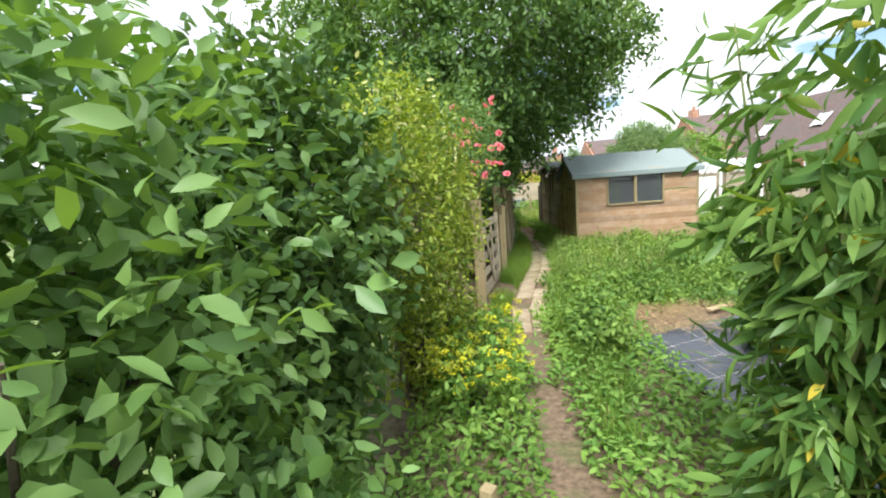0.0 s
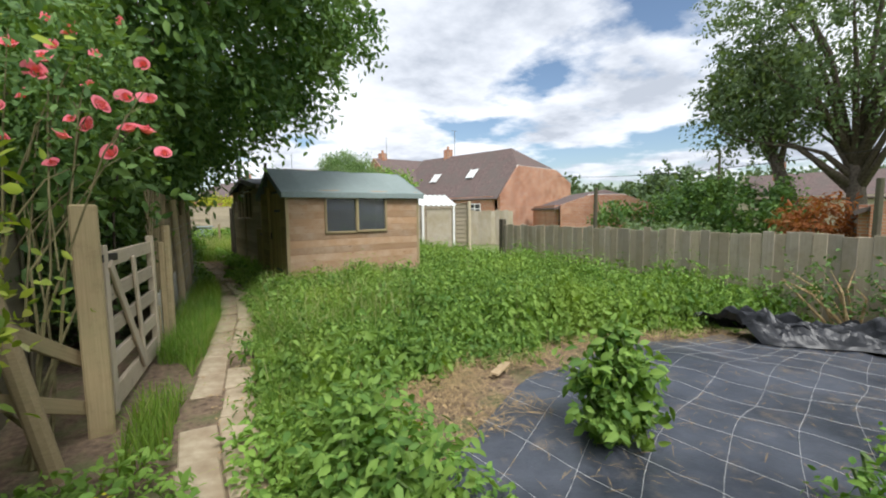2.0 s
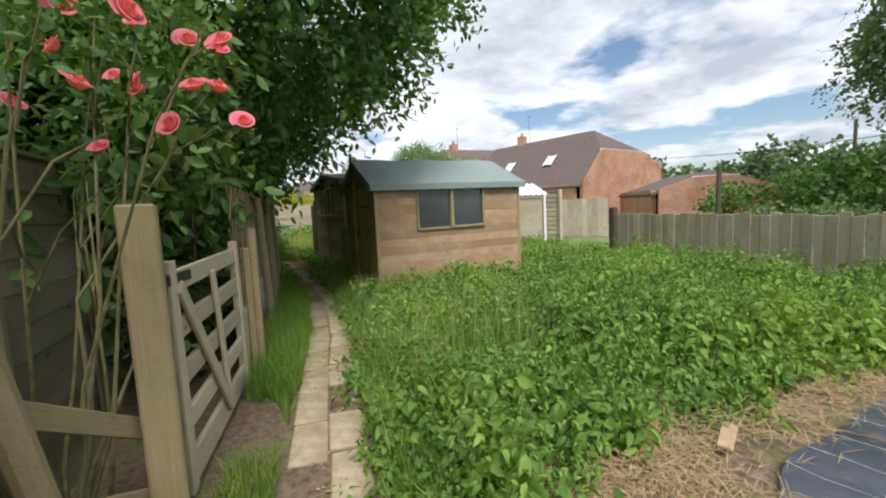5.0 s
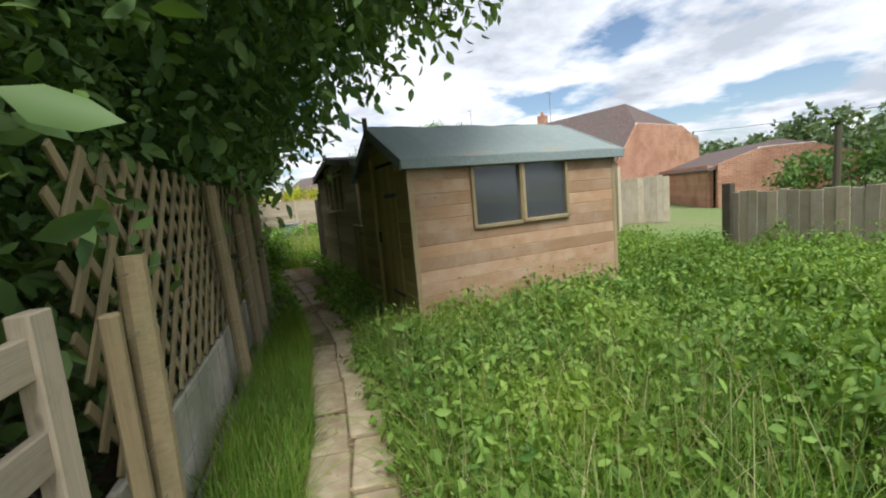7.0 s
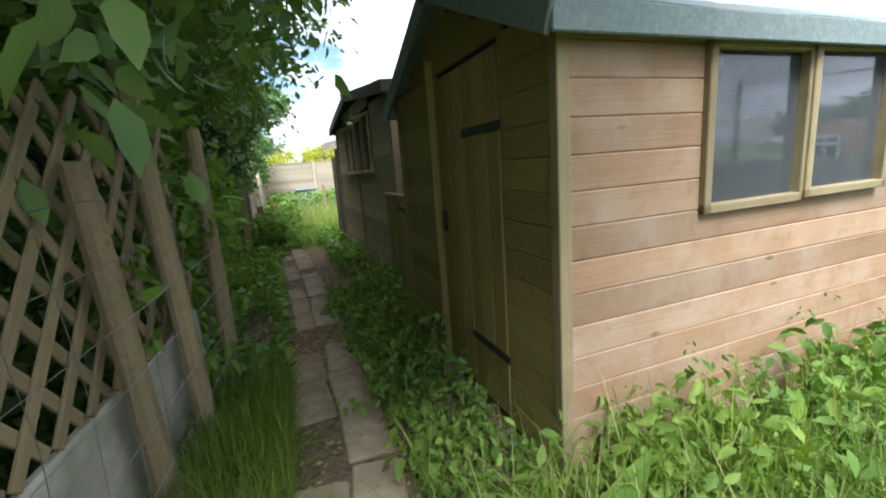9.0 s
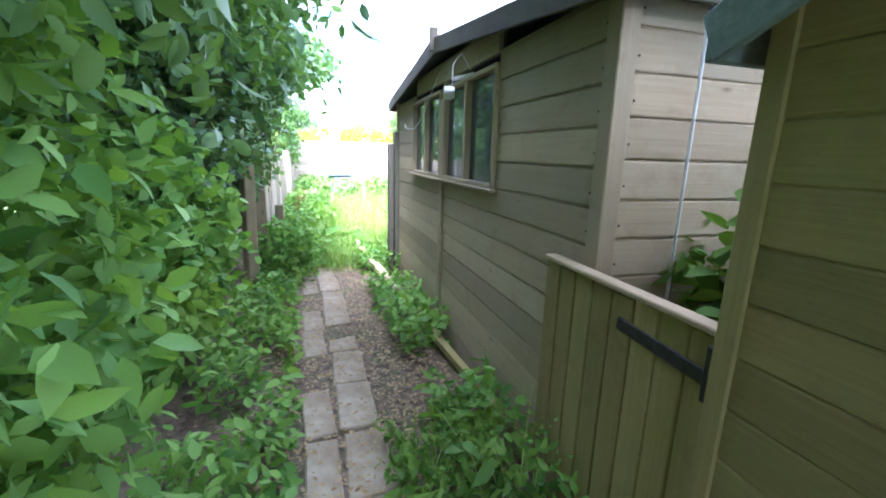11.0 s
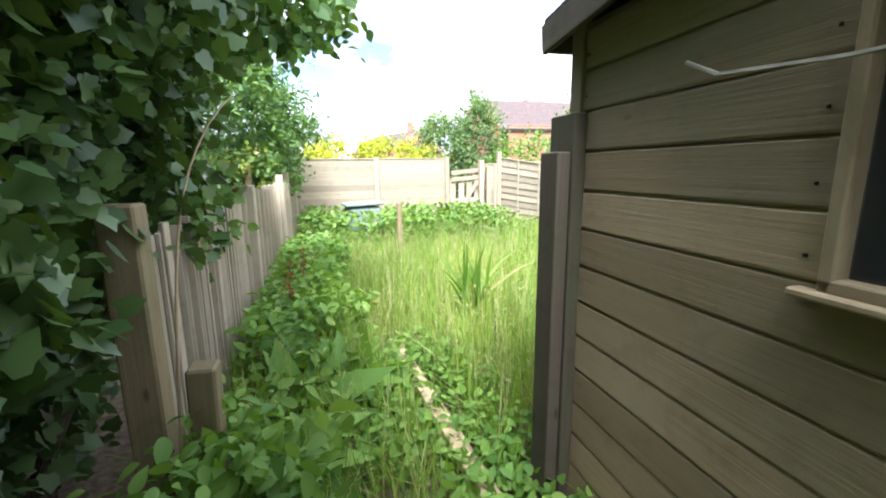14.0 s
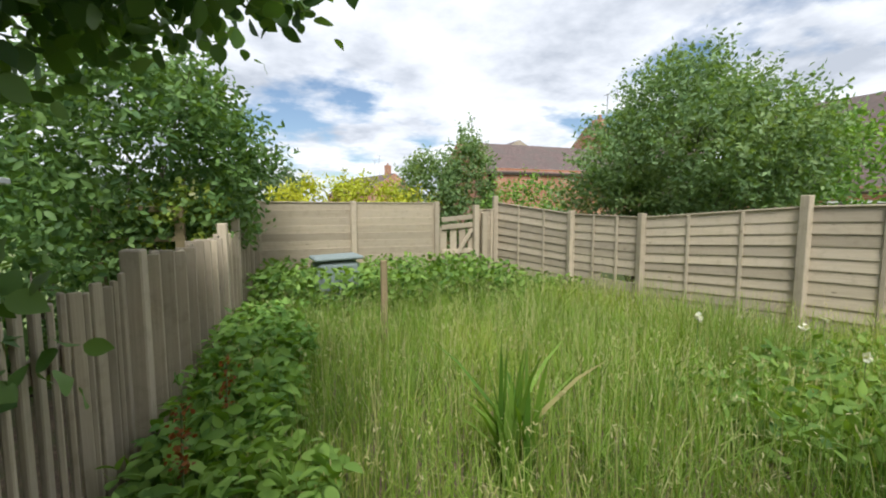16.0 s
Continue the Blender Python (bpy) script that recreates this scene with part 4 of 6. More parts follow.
pr2 = thing("prop_boards", -2.2, 4.5, 0, 0, "diagonal timber braces nailed to the fence", "boards")
bar("board", (-0.3, -0.4, 1.0), (0.08, 0.35, 0.45), 0.025, 0.08, "post", pr2)
bar("board", (-0.3, -0.4, 0.6), (0.1, 0.35, 0.15), 0.025, 0.08, "post", pr2)
pr3 = thing("cut_stakes", -2.05, 0.55, 0, 0, "short sawn stakes under the shrub by the path", "stakes")
for k in range(4):
    bar("stake", (0.05 * k - 0.1, 0.07 * k, 0.0), (0.06 * k - 0.12, 0.07 * k + 0.02, 0.42 + 0.05 * (k % 2)), 0.05, 0.05, "post", pr3)

# ---------- right boundary of the front garden ----------
FR = [(4.12, 1.95), (4.30, 3.65), (4.47, 5.35), (4.64, 7.05), (4.81, 8.78)]
for a, b in zip(FR, FR[1:]):
    d = math.degrees(math.atan2(b[1] - a[1], b[0] - a[0])); L = math.hypot(b[0] - a[0], b[1] - a[1])
    f = thing("low_board_fence", a[0], a[1], 0, d, "low grey fence of upright lapped boards with ragged tops", "fence", "low board fences")
    for k in range(14):
        x = 0.06 + k * L / 14
        bar("board", (x, 0.008 * (k % 2), 0.02), (x + random.uniform(-0.01, 0.01), 0.008 * (k % 2), 1.0 + random.uniform(-0.02, 0.03)), 0.014, L / 14 * 1.02, "grey" if k % 3 else "fence", f)
    for z in (0.25, 0.85):
        bar("rail", (0, -0.03, z), (L, -0.03, z), 0.04, 0.07, "grey", f)
fence_post(4.80, 8.80, 1.12, 0.12, "darkwood", "dark square fence post at the corner")
fence_post(4.10, 1.86, 1.52, 0.1, "grey")
WF = [(4.08, 1.80), (4.18, 0.70), (4.36, -1.1), (4.54, -2.9)]
for a, b in zip(WF, WF[1:]):
    lap_panel(a[0], a[1], b[0], b[1], 1.42, 1.42, 10, 3 if b[1] > 0 else 5, "fence", -1, label="pale weathered overlapping-slat fence panel", group="pale panels")
    fence_post(b[0] - 0.02, b[1], 1.45, 0.1, "grey")
# grey boards turning behind the front shed
for a, b in (((9.3, 13.2), (8.1, 14.3)), ((8.05, 14.35), (6.8, 15.5))):
    d = math.degrees(math.atan2(b[1] - a[1], b[0] - a[0])); L = math.hypot(b[0] - a[0], b[1] - a[1])
    f = thing("low_board_fence", a[0], a[1], 0, d, "grey upright board fence behind the shed", "fence", "boards behind the shed")
    for k in range(10):
        x = 0.06 + k * L / 10
        bar("board", (x, 0, 0.02), (x, 0, 1.32 + random.uniform(-0.02, 0.03)), 0.014, L / 10 * 0.98, "grey", f)
    bar("rail", (0, -0.03, 0.9), (L, -0.03, 0.9), 0.04, 0.07, "grey", f)
fence_post(8.08, 14.3, 1.42, 0.1, "fence")
fence_post(6.75, 15.6, 1.8, 0.1, "fence", "tall grey timber post")

# ---------- paving ----------
path = thing("paving", 0, 0, 0, 0, "two rows of worn buff paving slabs along the path", "path", kind="structure")
def path_centre(y):
    pts = [(1.0, -1.60), (3.0, -1.56), (4.6, -1.46), (6.4, -1.14), (7.5, -0.93), (9.2, -0.74), (11.3, -0.76), (13.6, -0.82), (15.2, -0.92)]
    for (ya, xa), (yb, xb) in zip(pts, pts[1:]):
        if y <= yb:
            return xa + (xb - xa) * (y - ya) / (yb - ya)
    return pts[-1][1]
y = 3.22
k = 0
while y < 14.6:
    for s in (-1, 1):
        L = 0.43
        if random.random() < (0.3 if y < 4.6 else 0.07):
            continue
        w = 0.205 if y < 10.6 else (0.15 if s < 0 else 0.2)
        yy = y + (0.05 if s > 0 else 0) + random.uniform(-0.01, 0.01)
        slope = math.degrees(math.atan2(path_centre(yy + L) - path_centre(yy), L))
        place("slab", box_mesh(L, w, 0.05, "slab", 0.008), None, path,
              pose(path_centre(yy) + s * (w / 2 + 0.006), yy, -0.008 + random.uniform(-0.012, 0.008), random.uniform(-2, 2), random.uniform(-1.5, 1.5), 90 - slope + random.uniform(-3, 3)))
    y += 0.445
    k += 1
for x, y, r in ((-0.35, 8.35, 20), (-0.18, 8.3, -35), (-0.42, 8.0, 10)):
    st = thing("loose_slab", x, y, 0.02, r, "loose broken paving piece by the shed corner", "paving slab", "loose slabs")
    bar("slab", (0, 0, 0.02), (0.24, 0, 0.035), 0.2, 0.035, "slab", st, bevel=0.008)

# ---------- weed sheet on the ground ----------
def sheet_material():
    m, n, l, b = nodes_of("woven_weed_membrane")
    t = n.new("ShaderNodeTexCoord")
    f = noise_tex(n, l, t.outputs["Object"], 1.6, 6, 0.65)
    c = ramp(n, l, f, [(0.35, (0.026, 0.031, 0.042)), (0.66, (0.078, 0.086, 0.108))])
    f2 = noise_tex(n, l, t.outputs["Object"], 5, 8, 0.75)
    c = mixed(n, l, c, (0.22, 0.17, 0.12), ramp(n, l, f2, [(0.56, (0, 0, 0)), (0.75, (0.8, 0.8, 0.8))]))
    l.new(c, b.inputs["Base Color"])
    b.inputs["Roughness"].default_value = 0.45
    bumped(n, l, b, noise_tex(n, l, t.outputs["Object"], 7, 5), 0.5, 0.03)
    return m
M["membrane"] = sheet_material()
def membrane_z(x, y):
    return 0.035 + 0.02 * noise.noise(Vector((x * 2.3, y * 2.3, 0))) + 0.012 * noise.noise(Vector((x * 8, y * 8, 4)))
C0, C1, C2, C3 = Vector((-0.66, 3.30)), Vector((2.95, 3.50)), Vector((3.75, 1.35)), Vector((-0.35, -0.6))
def sheet_xy(u, v):
    p = C0.lerp(C1, u).lerp(C3.lerp(C2, u), v)
    e = 0.10 * noise.noise(Vector((u * 5, v * 5, 9)))
    p = p + Vector((0, 0.50 * math.sin(math.pi * u) * (1 - v) ** 2))
    return p.x + e, p.y + e
bm = bmesh.new()
N = 70
g = [[bm.verts.new((*sheet_xy(i / N, j / N), membrane_z(*sheet_xy(i / N, j / N)))) for j in range(N + 1)] for i in range(N + 1)]
for i in range(N):
    for j in range(N):
        bm.faces.new((g[i][j], g[i][j + 1], g[i + 1][j + 1], g[i + 1][j]))
membrane = tagged(part("weed_membrane", bm, "membrane", smooth=True), "dusty dark grey woven weed membrane pegged on the soil", "ground sheet")
for k in range(1, 13):
    for flip in (0, 1):
        pts = []
        for i in range(0, 31):
            u, v = (i / 30, k / 13) if flip else (k / 13, i / 30)
            x, y = sheet_xy(u, v)
            wx = 0.012 * noise.noise(Vector((x * 3, y * 3, k)))
            pts.append((x + wx, y + wx, membrane_z(x + wx, y + wx) + 0.004))
        part("thread", tube(pts, 0.0009, 4), "cable", membrane, "pale guide thread")
# crumpled black polythene at its far edge
bm = bmesh.new()
def crumple(u, v):
    x, y = 2.85 + 1.25 * u + 0.10 * v, 3.55 - 2.0 * u + 0.85 * (v - 0.5) * (1 - 0.5 * u)
    h = (1 - abs(2 * v - 1) ** 2) * (0.22 - 0.12 * u) * (0.6 + 1.2 * abs(noise.noise(Vector((u * 7, v * 4, 2))))) 
    r = 0.10 * abs(noise.noise(Vector((u * 16, v * 9, 5)))) + 0.04 * abs(noise.noise(Vector((u * 34, v * 17, 8))))
    return x + 0.06 * noise.noise(Vector((u * 9, v * 9, 1))), y + 0.1 * noise.noise(Vector((u * 8, v * 5, 7))), 0.05 + h + r * (1 - abs(2 * v - 1) ** 4)
g = [[bm.verts.new(crumple(i / 110, j / 34)) for j in range(35)] for i in range(111)]
for i in range(110):
    for j in range(34):
        bm.faces.new((g[i][j], g[i][j + 1], g[i + 1][j + 1], g[i + 1][j]))
tagged(part("polythene_sheet", bm, "sheet"), "crumpled glossy black polythene heaped at the membrane edge", "plastic sheet")
ps = thing("plank_offcut", 0.48, 4.08, 0.05, 25, "short pale timber offcut on the dry grass", "offcut")
bar("offcut", (-0.12, 0, 0), (0.12, 0, 0.01), 0.07, 0.02, "pale", ps)
br = thing("loose_brick", -0.62, 3.62, 0.03, 30, "broken orange brick in the dry grass", "brick")
bar("brick_body", (-0.1, 0, 0.03), (0.1, 0, 0.035), 0.1, 0.065, "brick", br, bevel=0.01)

# ---------- distant buildings ----------
def gable_house(name, x, y, rz, L, a, b, el, er, ridge, hip, label, wallmat="brick", category="house"):
    """A house: local x across the gable (ridge at 0, eaves at -a and b), y away along the ridge."""
    h = thing(name, x, y, 0, rz, label, category)
    hz = ridge - hip
    def wall(pts, t=0.2, nm="wall"):
        bm = bmesh.new()
        f = bm.faces.new([bm.verts.new(p) for p in pts])
        bm.normal_update()
        e = bmesh.ops.extrude_face_region(bm, geom=[f])
        nrm = f.normal.copy()
        bmesh.ops.translate(bm, vec=-nrm * t, verts=[v for v in e["geom"] if isinstance(v, bmesh.types.BMVert)])
        bmesh.ops.recalc_face_normals(bm, faces=bm.faces[:])
        return bm
    xa, xb = -a + a * (hz - el) / (ridge - el), b - b * (hz - er) / (ridge - er)
    part("wall", wall([(-a, 0, 0), (b, 0, 0), (b, 0, er), (xb, 0, hz), (xa, 0, hz), (-a, 0, el)]), wallmat, h)
    part("wall", wall([(b, L, 0), (-a, L, 0), (-a, L, el), (0, L, ridge), (b, L, er)]), wallmat, h)
    part("wall", wall([(-a, L, 0), (-a, 0.21, 0), (-a, 0.21, el), (-a, L, el)]), wallmat, h)
    part("wall", wall([(b, 0.21, 0), (b, L, 0), (b, L, er), (b, 0.21, er)]), wallmat, h)
    o = 0.3
    hs = hip * 0.9
    roofs = [[(-a - o, -o * 0.4, el - o * 0.5), (xa, -o * 0.4, hz), (0, hs, ridge), (0, L + o, ridge), (-a - o, L + o, el - o * 0.5)],
             [(b + o, L + o, er - o * 0.5), (0, L + o, ridge), (0, hs, ridge), (xb, -o * 0.4, hz), (b + o, -o * 0.4, er - o * 0.5)]]
    if hip > 0:
        roofs.append([(xa, -o * 0.4, hz), (xb, -o * 0.4, hz), (0, hs, ridge)])
    for r in roofs:
        bm = bmesh.new()
        f = bm.faces.new([bm.verts.new(p) for p in r])
        bm.normal_update()
        n = f.normal if f.normal.z > 0 else -f.normal
        e = bmesh.ops.extrude_face_region(bm, geom=[f])
        bmesh.ops.translate(bm, vec=n * 0.1, verts=[v for v in e["geom"] if isinstance(v, bmesh.types.BMVert)])
        bmesh.ops.recalc_face_normals(bm, faces=bm.faces[:])
        part("roof", bm, "tiles", h)
    if hip > 0:
        bar("barge_board", (xa - 0.1, -0.16, hz - 0.03), (xb + 0.1, -0.16, hz - 0.03), 0.04, 0.1, "white", h, "white painted board")
    return h


def house_window(h, x, y, z, w, ht, rz=0, lights=2):
    win = new("window"); win.parent = h; win.matrix_basis = pose(x, y, z, 0, 0, rz) @ pose(0, -0.19, 0)
    place("pane", box_mesh(w, 0.02, ht, "sheet", 0), None, win, pose(-w / 2, -0.01, 0))
    for k in range(lights + 1):
        bar("frame_bar", (-w / 2 + k * w / lights, -0.03, -ht / 2), (-w / 2 + k * w / lights, -0.03, ht / 2), 0.06, 0.05, "white", win)
    for zz in (-ht / 2, ht / 2, 0.1):
        bar("frame_bar", (-w / 2, -0.03, zz), (w / 2, -0.03, zz), 0.05, 0.06, "white", win)


def chimney(h, x, y, z, hgt=0.9, w=0.6):
    c = part("chimney", tube([(x, y, z - 0.6), (x, y, z + hgt)], w * 0.6, 4), "brick", h)
    part("pot", tube([(x, y, z + hgt), (x, y, z + hgt + 0.25)], 0.1, 8), "brick", h)
def aerial(h, x, y, z, hgt=1.6):
    bar("aerial_mast", (x, y, z), (x, y, z + hgt), 0.03, 0.03, "wire", h)
    bar("aerial_arm", (x - 0.3, y, z + hgt), (x + 0.3, y, z + hgt), 0.02, 0.02, "wire", h)

HX, HY = 18.5, 21.5
house = gable_house("brick_house", HX, HY, 11.5, 9.6, 3.2, 5.6, 2.2, 3.3, 5.5, 1.35, "orange brick house with half-hipped brown tiled roof")
chimney(house, 0.1, 7.2, 5.5, 0.55)
aerial(house, 0.2, 6.6, 5.5, 1.9)
for yy, ff in ((3.2, 0.45), (6.6, 0.42)):
    z = 2.2 + 3.3 * ff
    sl = new("skylight"); sl.parent = house; sl.matrix_basis = pose(-3.2 + 3.2 * ff - 0.05, yy, z + 0.16, 0, -46, 0)
    place("pane", box_mesh(0.8, 0.55, 0.03, "translucent", 0.005), None, sl, pose(-0.4, 0, 0))
    bar("frame_bar", (-0.45, -0.3, 0), (0.45, -0.3, 0), 0.06, 0.05, "white", sl); bar("frame_bar", (-0.45, 0.3, 0), (0.45, 0.3, 0), 0.06, 0.05, "white", sl)
house_window(house, -3.23, 1.8, 1.35, 1.3, 0.8, -90, 3)
dish = thing("satellite_dish", 24.4, 22.9, 3.4, 0, "small grey satellite dish on the gable edge", "satellite dish")
bmd = bmesh.new(); bmesh.ops.create_uvsphere(bmd, u_segments=14, v_segments=8, radius=0.32, matrix=Matrix.Diagonal((1, 0.3, 1, 1)))
part("dish", bmd, "felt", dish); bar("arm", (0, 0, -0.1), (-0.5, 0.3, -0.4), 0.04, 0.04, "wire", dish)
annex = gable_house("brick_house", 12.9, 32.5, -90, 5.6, 3.0, 3.0, 3.5, 3.5, 5.6, 0.0, "brick house wing with brown tiled roof beside the larger house")
chimney(annex, 0, 0.6, 5.6, 0.4); aerial(annex, 0.3, 0.8, 5.6, 1.6)
for k in range(2):
    house_window(annex, 3.03, 2.6 + 1.6 * k, 2.9, 0.9, 0.9, 90, 2)
cot = gable_house("bungalow", 5.6, 31.0, -90, 6.4, 2.6, 2.6, 3.0, 3.0, 4.3, 0.0, "brown-roofed bungalow beyond the far fence")
aerial(cot, 0.3, 0.3, 4.2, 1.0)
porch = gable_house("grey_outbuilding", 10.2, 34.8, 0, 1.6, 1.82, 1.82, 4.15, 4.15, 5.2, 0.0, "grey boarded gable showing above the shed roof", "grey", "outbuilding")
# ivy-grown barn
barn = gable_house("brick_barn", 15.6, 13.6, -38, 7, 2.1, 2.1, 1.55, 1.55, 2.25, 0.25, "old brick barn with patched tiled roof, overgrown with ivy", category="barn")
side = gable_house("brick_garden_room", 11.9, 3.35, -80, 3.0, 0.75, 0.75, 1.35, 1.35, 1.62, 0.0, "small brick garden room with a white window", category="outbuilding")
house_window(side, 0.1, -0.03, 0.95, 0.62, 0.55, 0, 2)
longroof = gable_house("long_low_building", 29.5, 13.0, 187, 14, 3, 3, 1.9, 1.9, 3.3, 0.0, "long low grey-roofed building behind the tree", "grey", "building")
chimney(longroof, 5, 2.5, 3.3, 0.3)
bung2 = gable_house("brick_house", 8.4, 58.0, 20, 9, 3.2, 3.2, 3.4, 3.4, 5.4, 0.0, "brown-roofed house far beyond the garden")
chimney(bung2, 0, 1.2, 5.4, 0.9); aerial(bung2, 0, 3.0, 5.3, 2.2); aerial(bung2, 0, 4.0, 5.3, 1.8)
# lean-to with corrugated plastic roof
lt = thing("lean_to", 4.6, 12.3, 0, -12, "small lean-to with a corrugated milky plastic roof", "lean-to")
bm = bmesh.new()
rows = [[bm.verts.new((-0.9 + 2.2 * i / 60, 0.95 * j, 1.5 + 0.35 * j + 0.02 * math.sin(i * 1.4) - 0.02 * i / 60)) for j in (0, 1)] for i in range(61)]
for a, b in zip(rows, rows[1:]):
    bm.faces.new((a[0], b[0], b[1], a[1]))
part("roof_sheet", bm, "translucent", lt)
for x, h in ((-0.8, 1.48), (0.2, 1.48), (1.2, 1.48)):
    bar("leg", (x, 0.03, 0), (x, 0.03, h), 0.06, 0.06, "white", lt)
bar("panel", (-0.8, 0.08, 0.7), (0.1, 0.08, 0.7), 0.02, 1.35, "white", lt); bar("panel", (0.35, 0.1, 0.7), (1.2, 0.1, 0.7), 0.02, 1.35, "grey", lt)
car = thing("covered_car", 18.2, 18.4, 0, 0, "bright blue covered vehicle beside the house", "car")
part("cover", tube([(-1.2, 0, 0.9), (-0.9, 0, 0.95), (0.6, 0, 0.95), (1.1, 0, 0.85)], [0.3, 0.62, 0.62, 0.25], 10), "blue", car, "blue cover", smooth=True)
part("wheel", tube([(-0.7, -0.55, 0.32), (-0.7, -0.35, 0.32)], 0.32, 12), "iron", car); part("wheel", tube([(0.7, -0.55, 0.32), (0.7, -0.35, 0.32)], 0.32, 12), "iron", car)
# poles and wires
def pole(x, y, h, r, label="dark timber utility pole"):
    p = thing("utility_pole", x, y, 0, 0, label, "pole")
    part("shaft", tube([(0, 0, -0.2), (0.02, 0, h)], [r, r * 0.8], 8), "darkwood", p)
    return p
pole(12.6, 0.38, 3.05, 0.075); pole(8.95, 9.35, 1.95, 0.07, "dark slim post standing beyond the low fence"); pole(9.9, 3.65, 1.85, 0.075, "dark slim post standing beyond the low fence")
pole(26, 13.2, 4.6, 0.09)
for a, b, d in (((12.6, 0.38, 2.95), (22.8, 23.5, 3.9), 0.5), ((12.6, 0.38, 2.95), (20, -8, 3.6), 0.3)):
    tagged(part("overhead_wire", tube(sag(a, b, d, 16), 0.012, 4), "iron"), "black overhead telephone wire", "wire")
# garden store by the left fence, glimpsed through leaves
gh = thing("small_greenhouse", -3.1, 17.6, 0, 0, "small white-framed greenhouse with glass panes", "greenhouse")
for x in (-0.5, 0.5):
    for y_ in (-0.6, 0.6):
        bar("frame_bar", (x, y_, 0), (x, y_, 1.55), 0.05, 0.05, "white", gh)
for z in (0.5, 1.55):
    for y_ in (-0.6, 0.6):
        bar("frame_bar", (-0.5, y_, z), (0.5, y_, z), 0.05, 0.05, "white", gh)
    for x in (-0.5, 0.5):
        bar("frame_bar", (x, -0.6, z), (x, 0.6, z), 0.05, 0.05, "white", gh)
bar("roof", (-0.6, 0, 1.6), (0.6, 0, 1.68), 1.4, 0.04, "translucent", gh)
for sx in (-0.5, 0.5):
    place("pane", box_mesh(1.14, 0.004, 1.0, "glass", 0), None, gh, pose(sx, -0.57, 1.03, 0, 0, 90))
wb_ = thing("water_butt", -0.22, 21.0, 0, 8, "pale green plastic tank with a flat lid among weeds", "tank")
bar("tank", (-0.3, 0, 0.38), (0.3, 0, 0.38), 0.5, 0.76, "felt", wb_, bevel=0.05); bar("lid", (-0.34, 0, 0.80), (0.34, 0, 0.82), 0.56, 0.05, "felt", wb_, "pale plastic lid", bevel=0.02)
fence_post(0.16, 19.2, 0.95, 0.07, "post", "lone timber stake in the long grass")
# Plain timber frame: two posts and two top rails, no planter box.
cr = thing("timber_frame", -2.15, 19.6, 0, 0, "timber frame of two posts and rails beyond the fence", "frame")
for x in (-0.4, 0.3):
    bar("post", (x, 0, 0), (x, 0, 1.5), 0.08, 0.08, "post", cr)
bar("rail", (-0.45, 0, 1.5), (0.35, 0, 1.5), 0.08, 0.06, "post", cr); bar("rail", (-0.45, 0, 1.2), (0.35, 0, 1.2), 0.08, 0.05, "post", cr)

# ---------- plants ----------
def limbs(base, top, n, spread, r0, seed):
    rr = random.Random(seed)
    out = []
    for k in range(n):
        a = 6.2832 * k / n + rr.uniform(-0.4, 0.4)
        e = Vector(top) + Vector((math.cos(a) * spread[0], math.sin(a) * spread[1], rr.uniform(-0.3, 0.6) * spread[2]))
        s = Vector(base).lerp(Vector(top), rr.uniform(0.25, 0.6))
        mid = s.lerp(e, 0.5) + Vector((rr.uniform(-0.2, 0.2), rr.uniform(-0.2, 0.2), 0.15 * spread[2]))
        out.append(tube([s, s.lerp(mid, 0.5), mid, e], [r0 * 0.55, r0 * 0.42, r0 * 0.3, r0 * 0.08], 6))
    return out


def shrub(name, label, category, x, y, blobs, leafmat, shape, size, stems=5, stemmat="bark", up=0.35, base_r=0.12, height=None):
    """A shrub: stems and one crown of leaves. blobs: (centre, radii, clumps, leaves a clump, spread, shell)."""
    t = thing(name, x, y, 0, 0, label, category)
    ps, os_ = [], []
    for c, r, n, per, sp, sh in blobs:
        p, o = clumped(c, r, n, per, sp, sh, 0.03)
        ps.append(p); os_.append(o)
    p, o = np.concatenate(ps), np.concatenate(os_)
    place("foliage", leaf_mesh("foliage", p, size, shape, leafmat, up, o), None, t)
    bms = []
    rr = random.Random(int(abs(x * 100 + y * 37)))
    for c, r, n, per, sp, sh in blobs:
        for k in range(stems):
            a = rr.uniform(0, 6.28)
            e = Vector(c) + Vector((math.cos(a) * r[0] * 0.75, math.sin(a) * r[1] * 0.75, rr.uniform(0.1, 0.8) * r[2]))
            s = Vector((c[0] * 0.5 + rr.uniform(-1, 1) * base_r, c[1] * 0.5 + rr.uniform(-1, 1) * base_r, -0.03))
            mid = s.lerp(e, 0.55) + Vector((rr.uniform(-.1, .1), rr.uniform(-.1, .1), 0.12))
            bms.append(tube([s, mid, e], [0.018, 0.011, 0.003], 5))
    if bms:
        tagged(part("branchwork", join(bms), stemmat, t), kind="stuff")
    return t


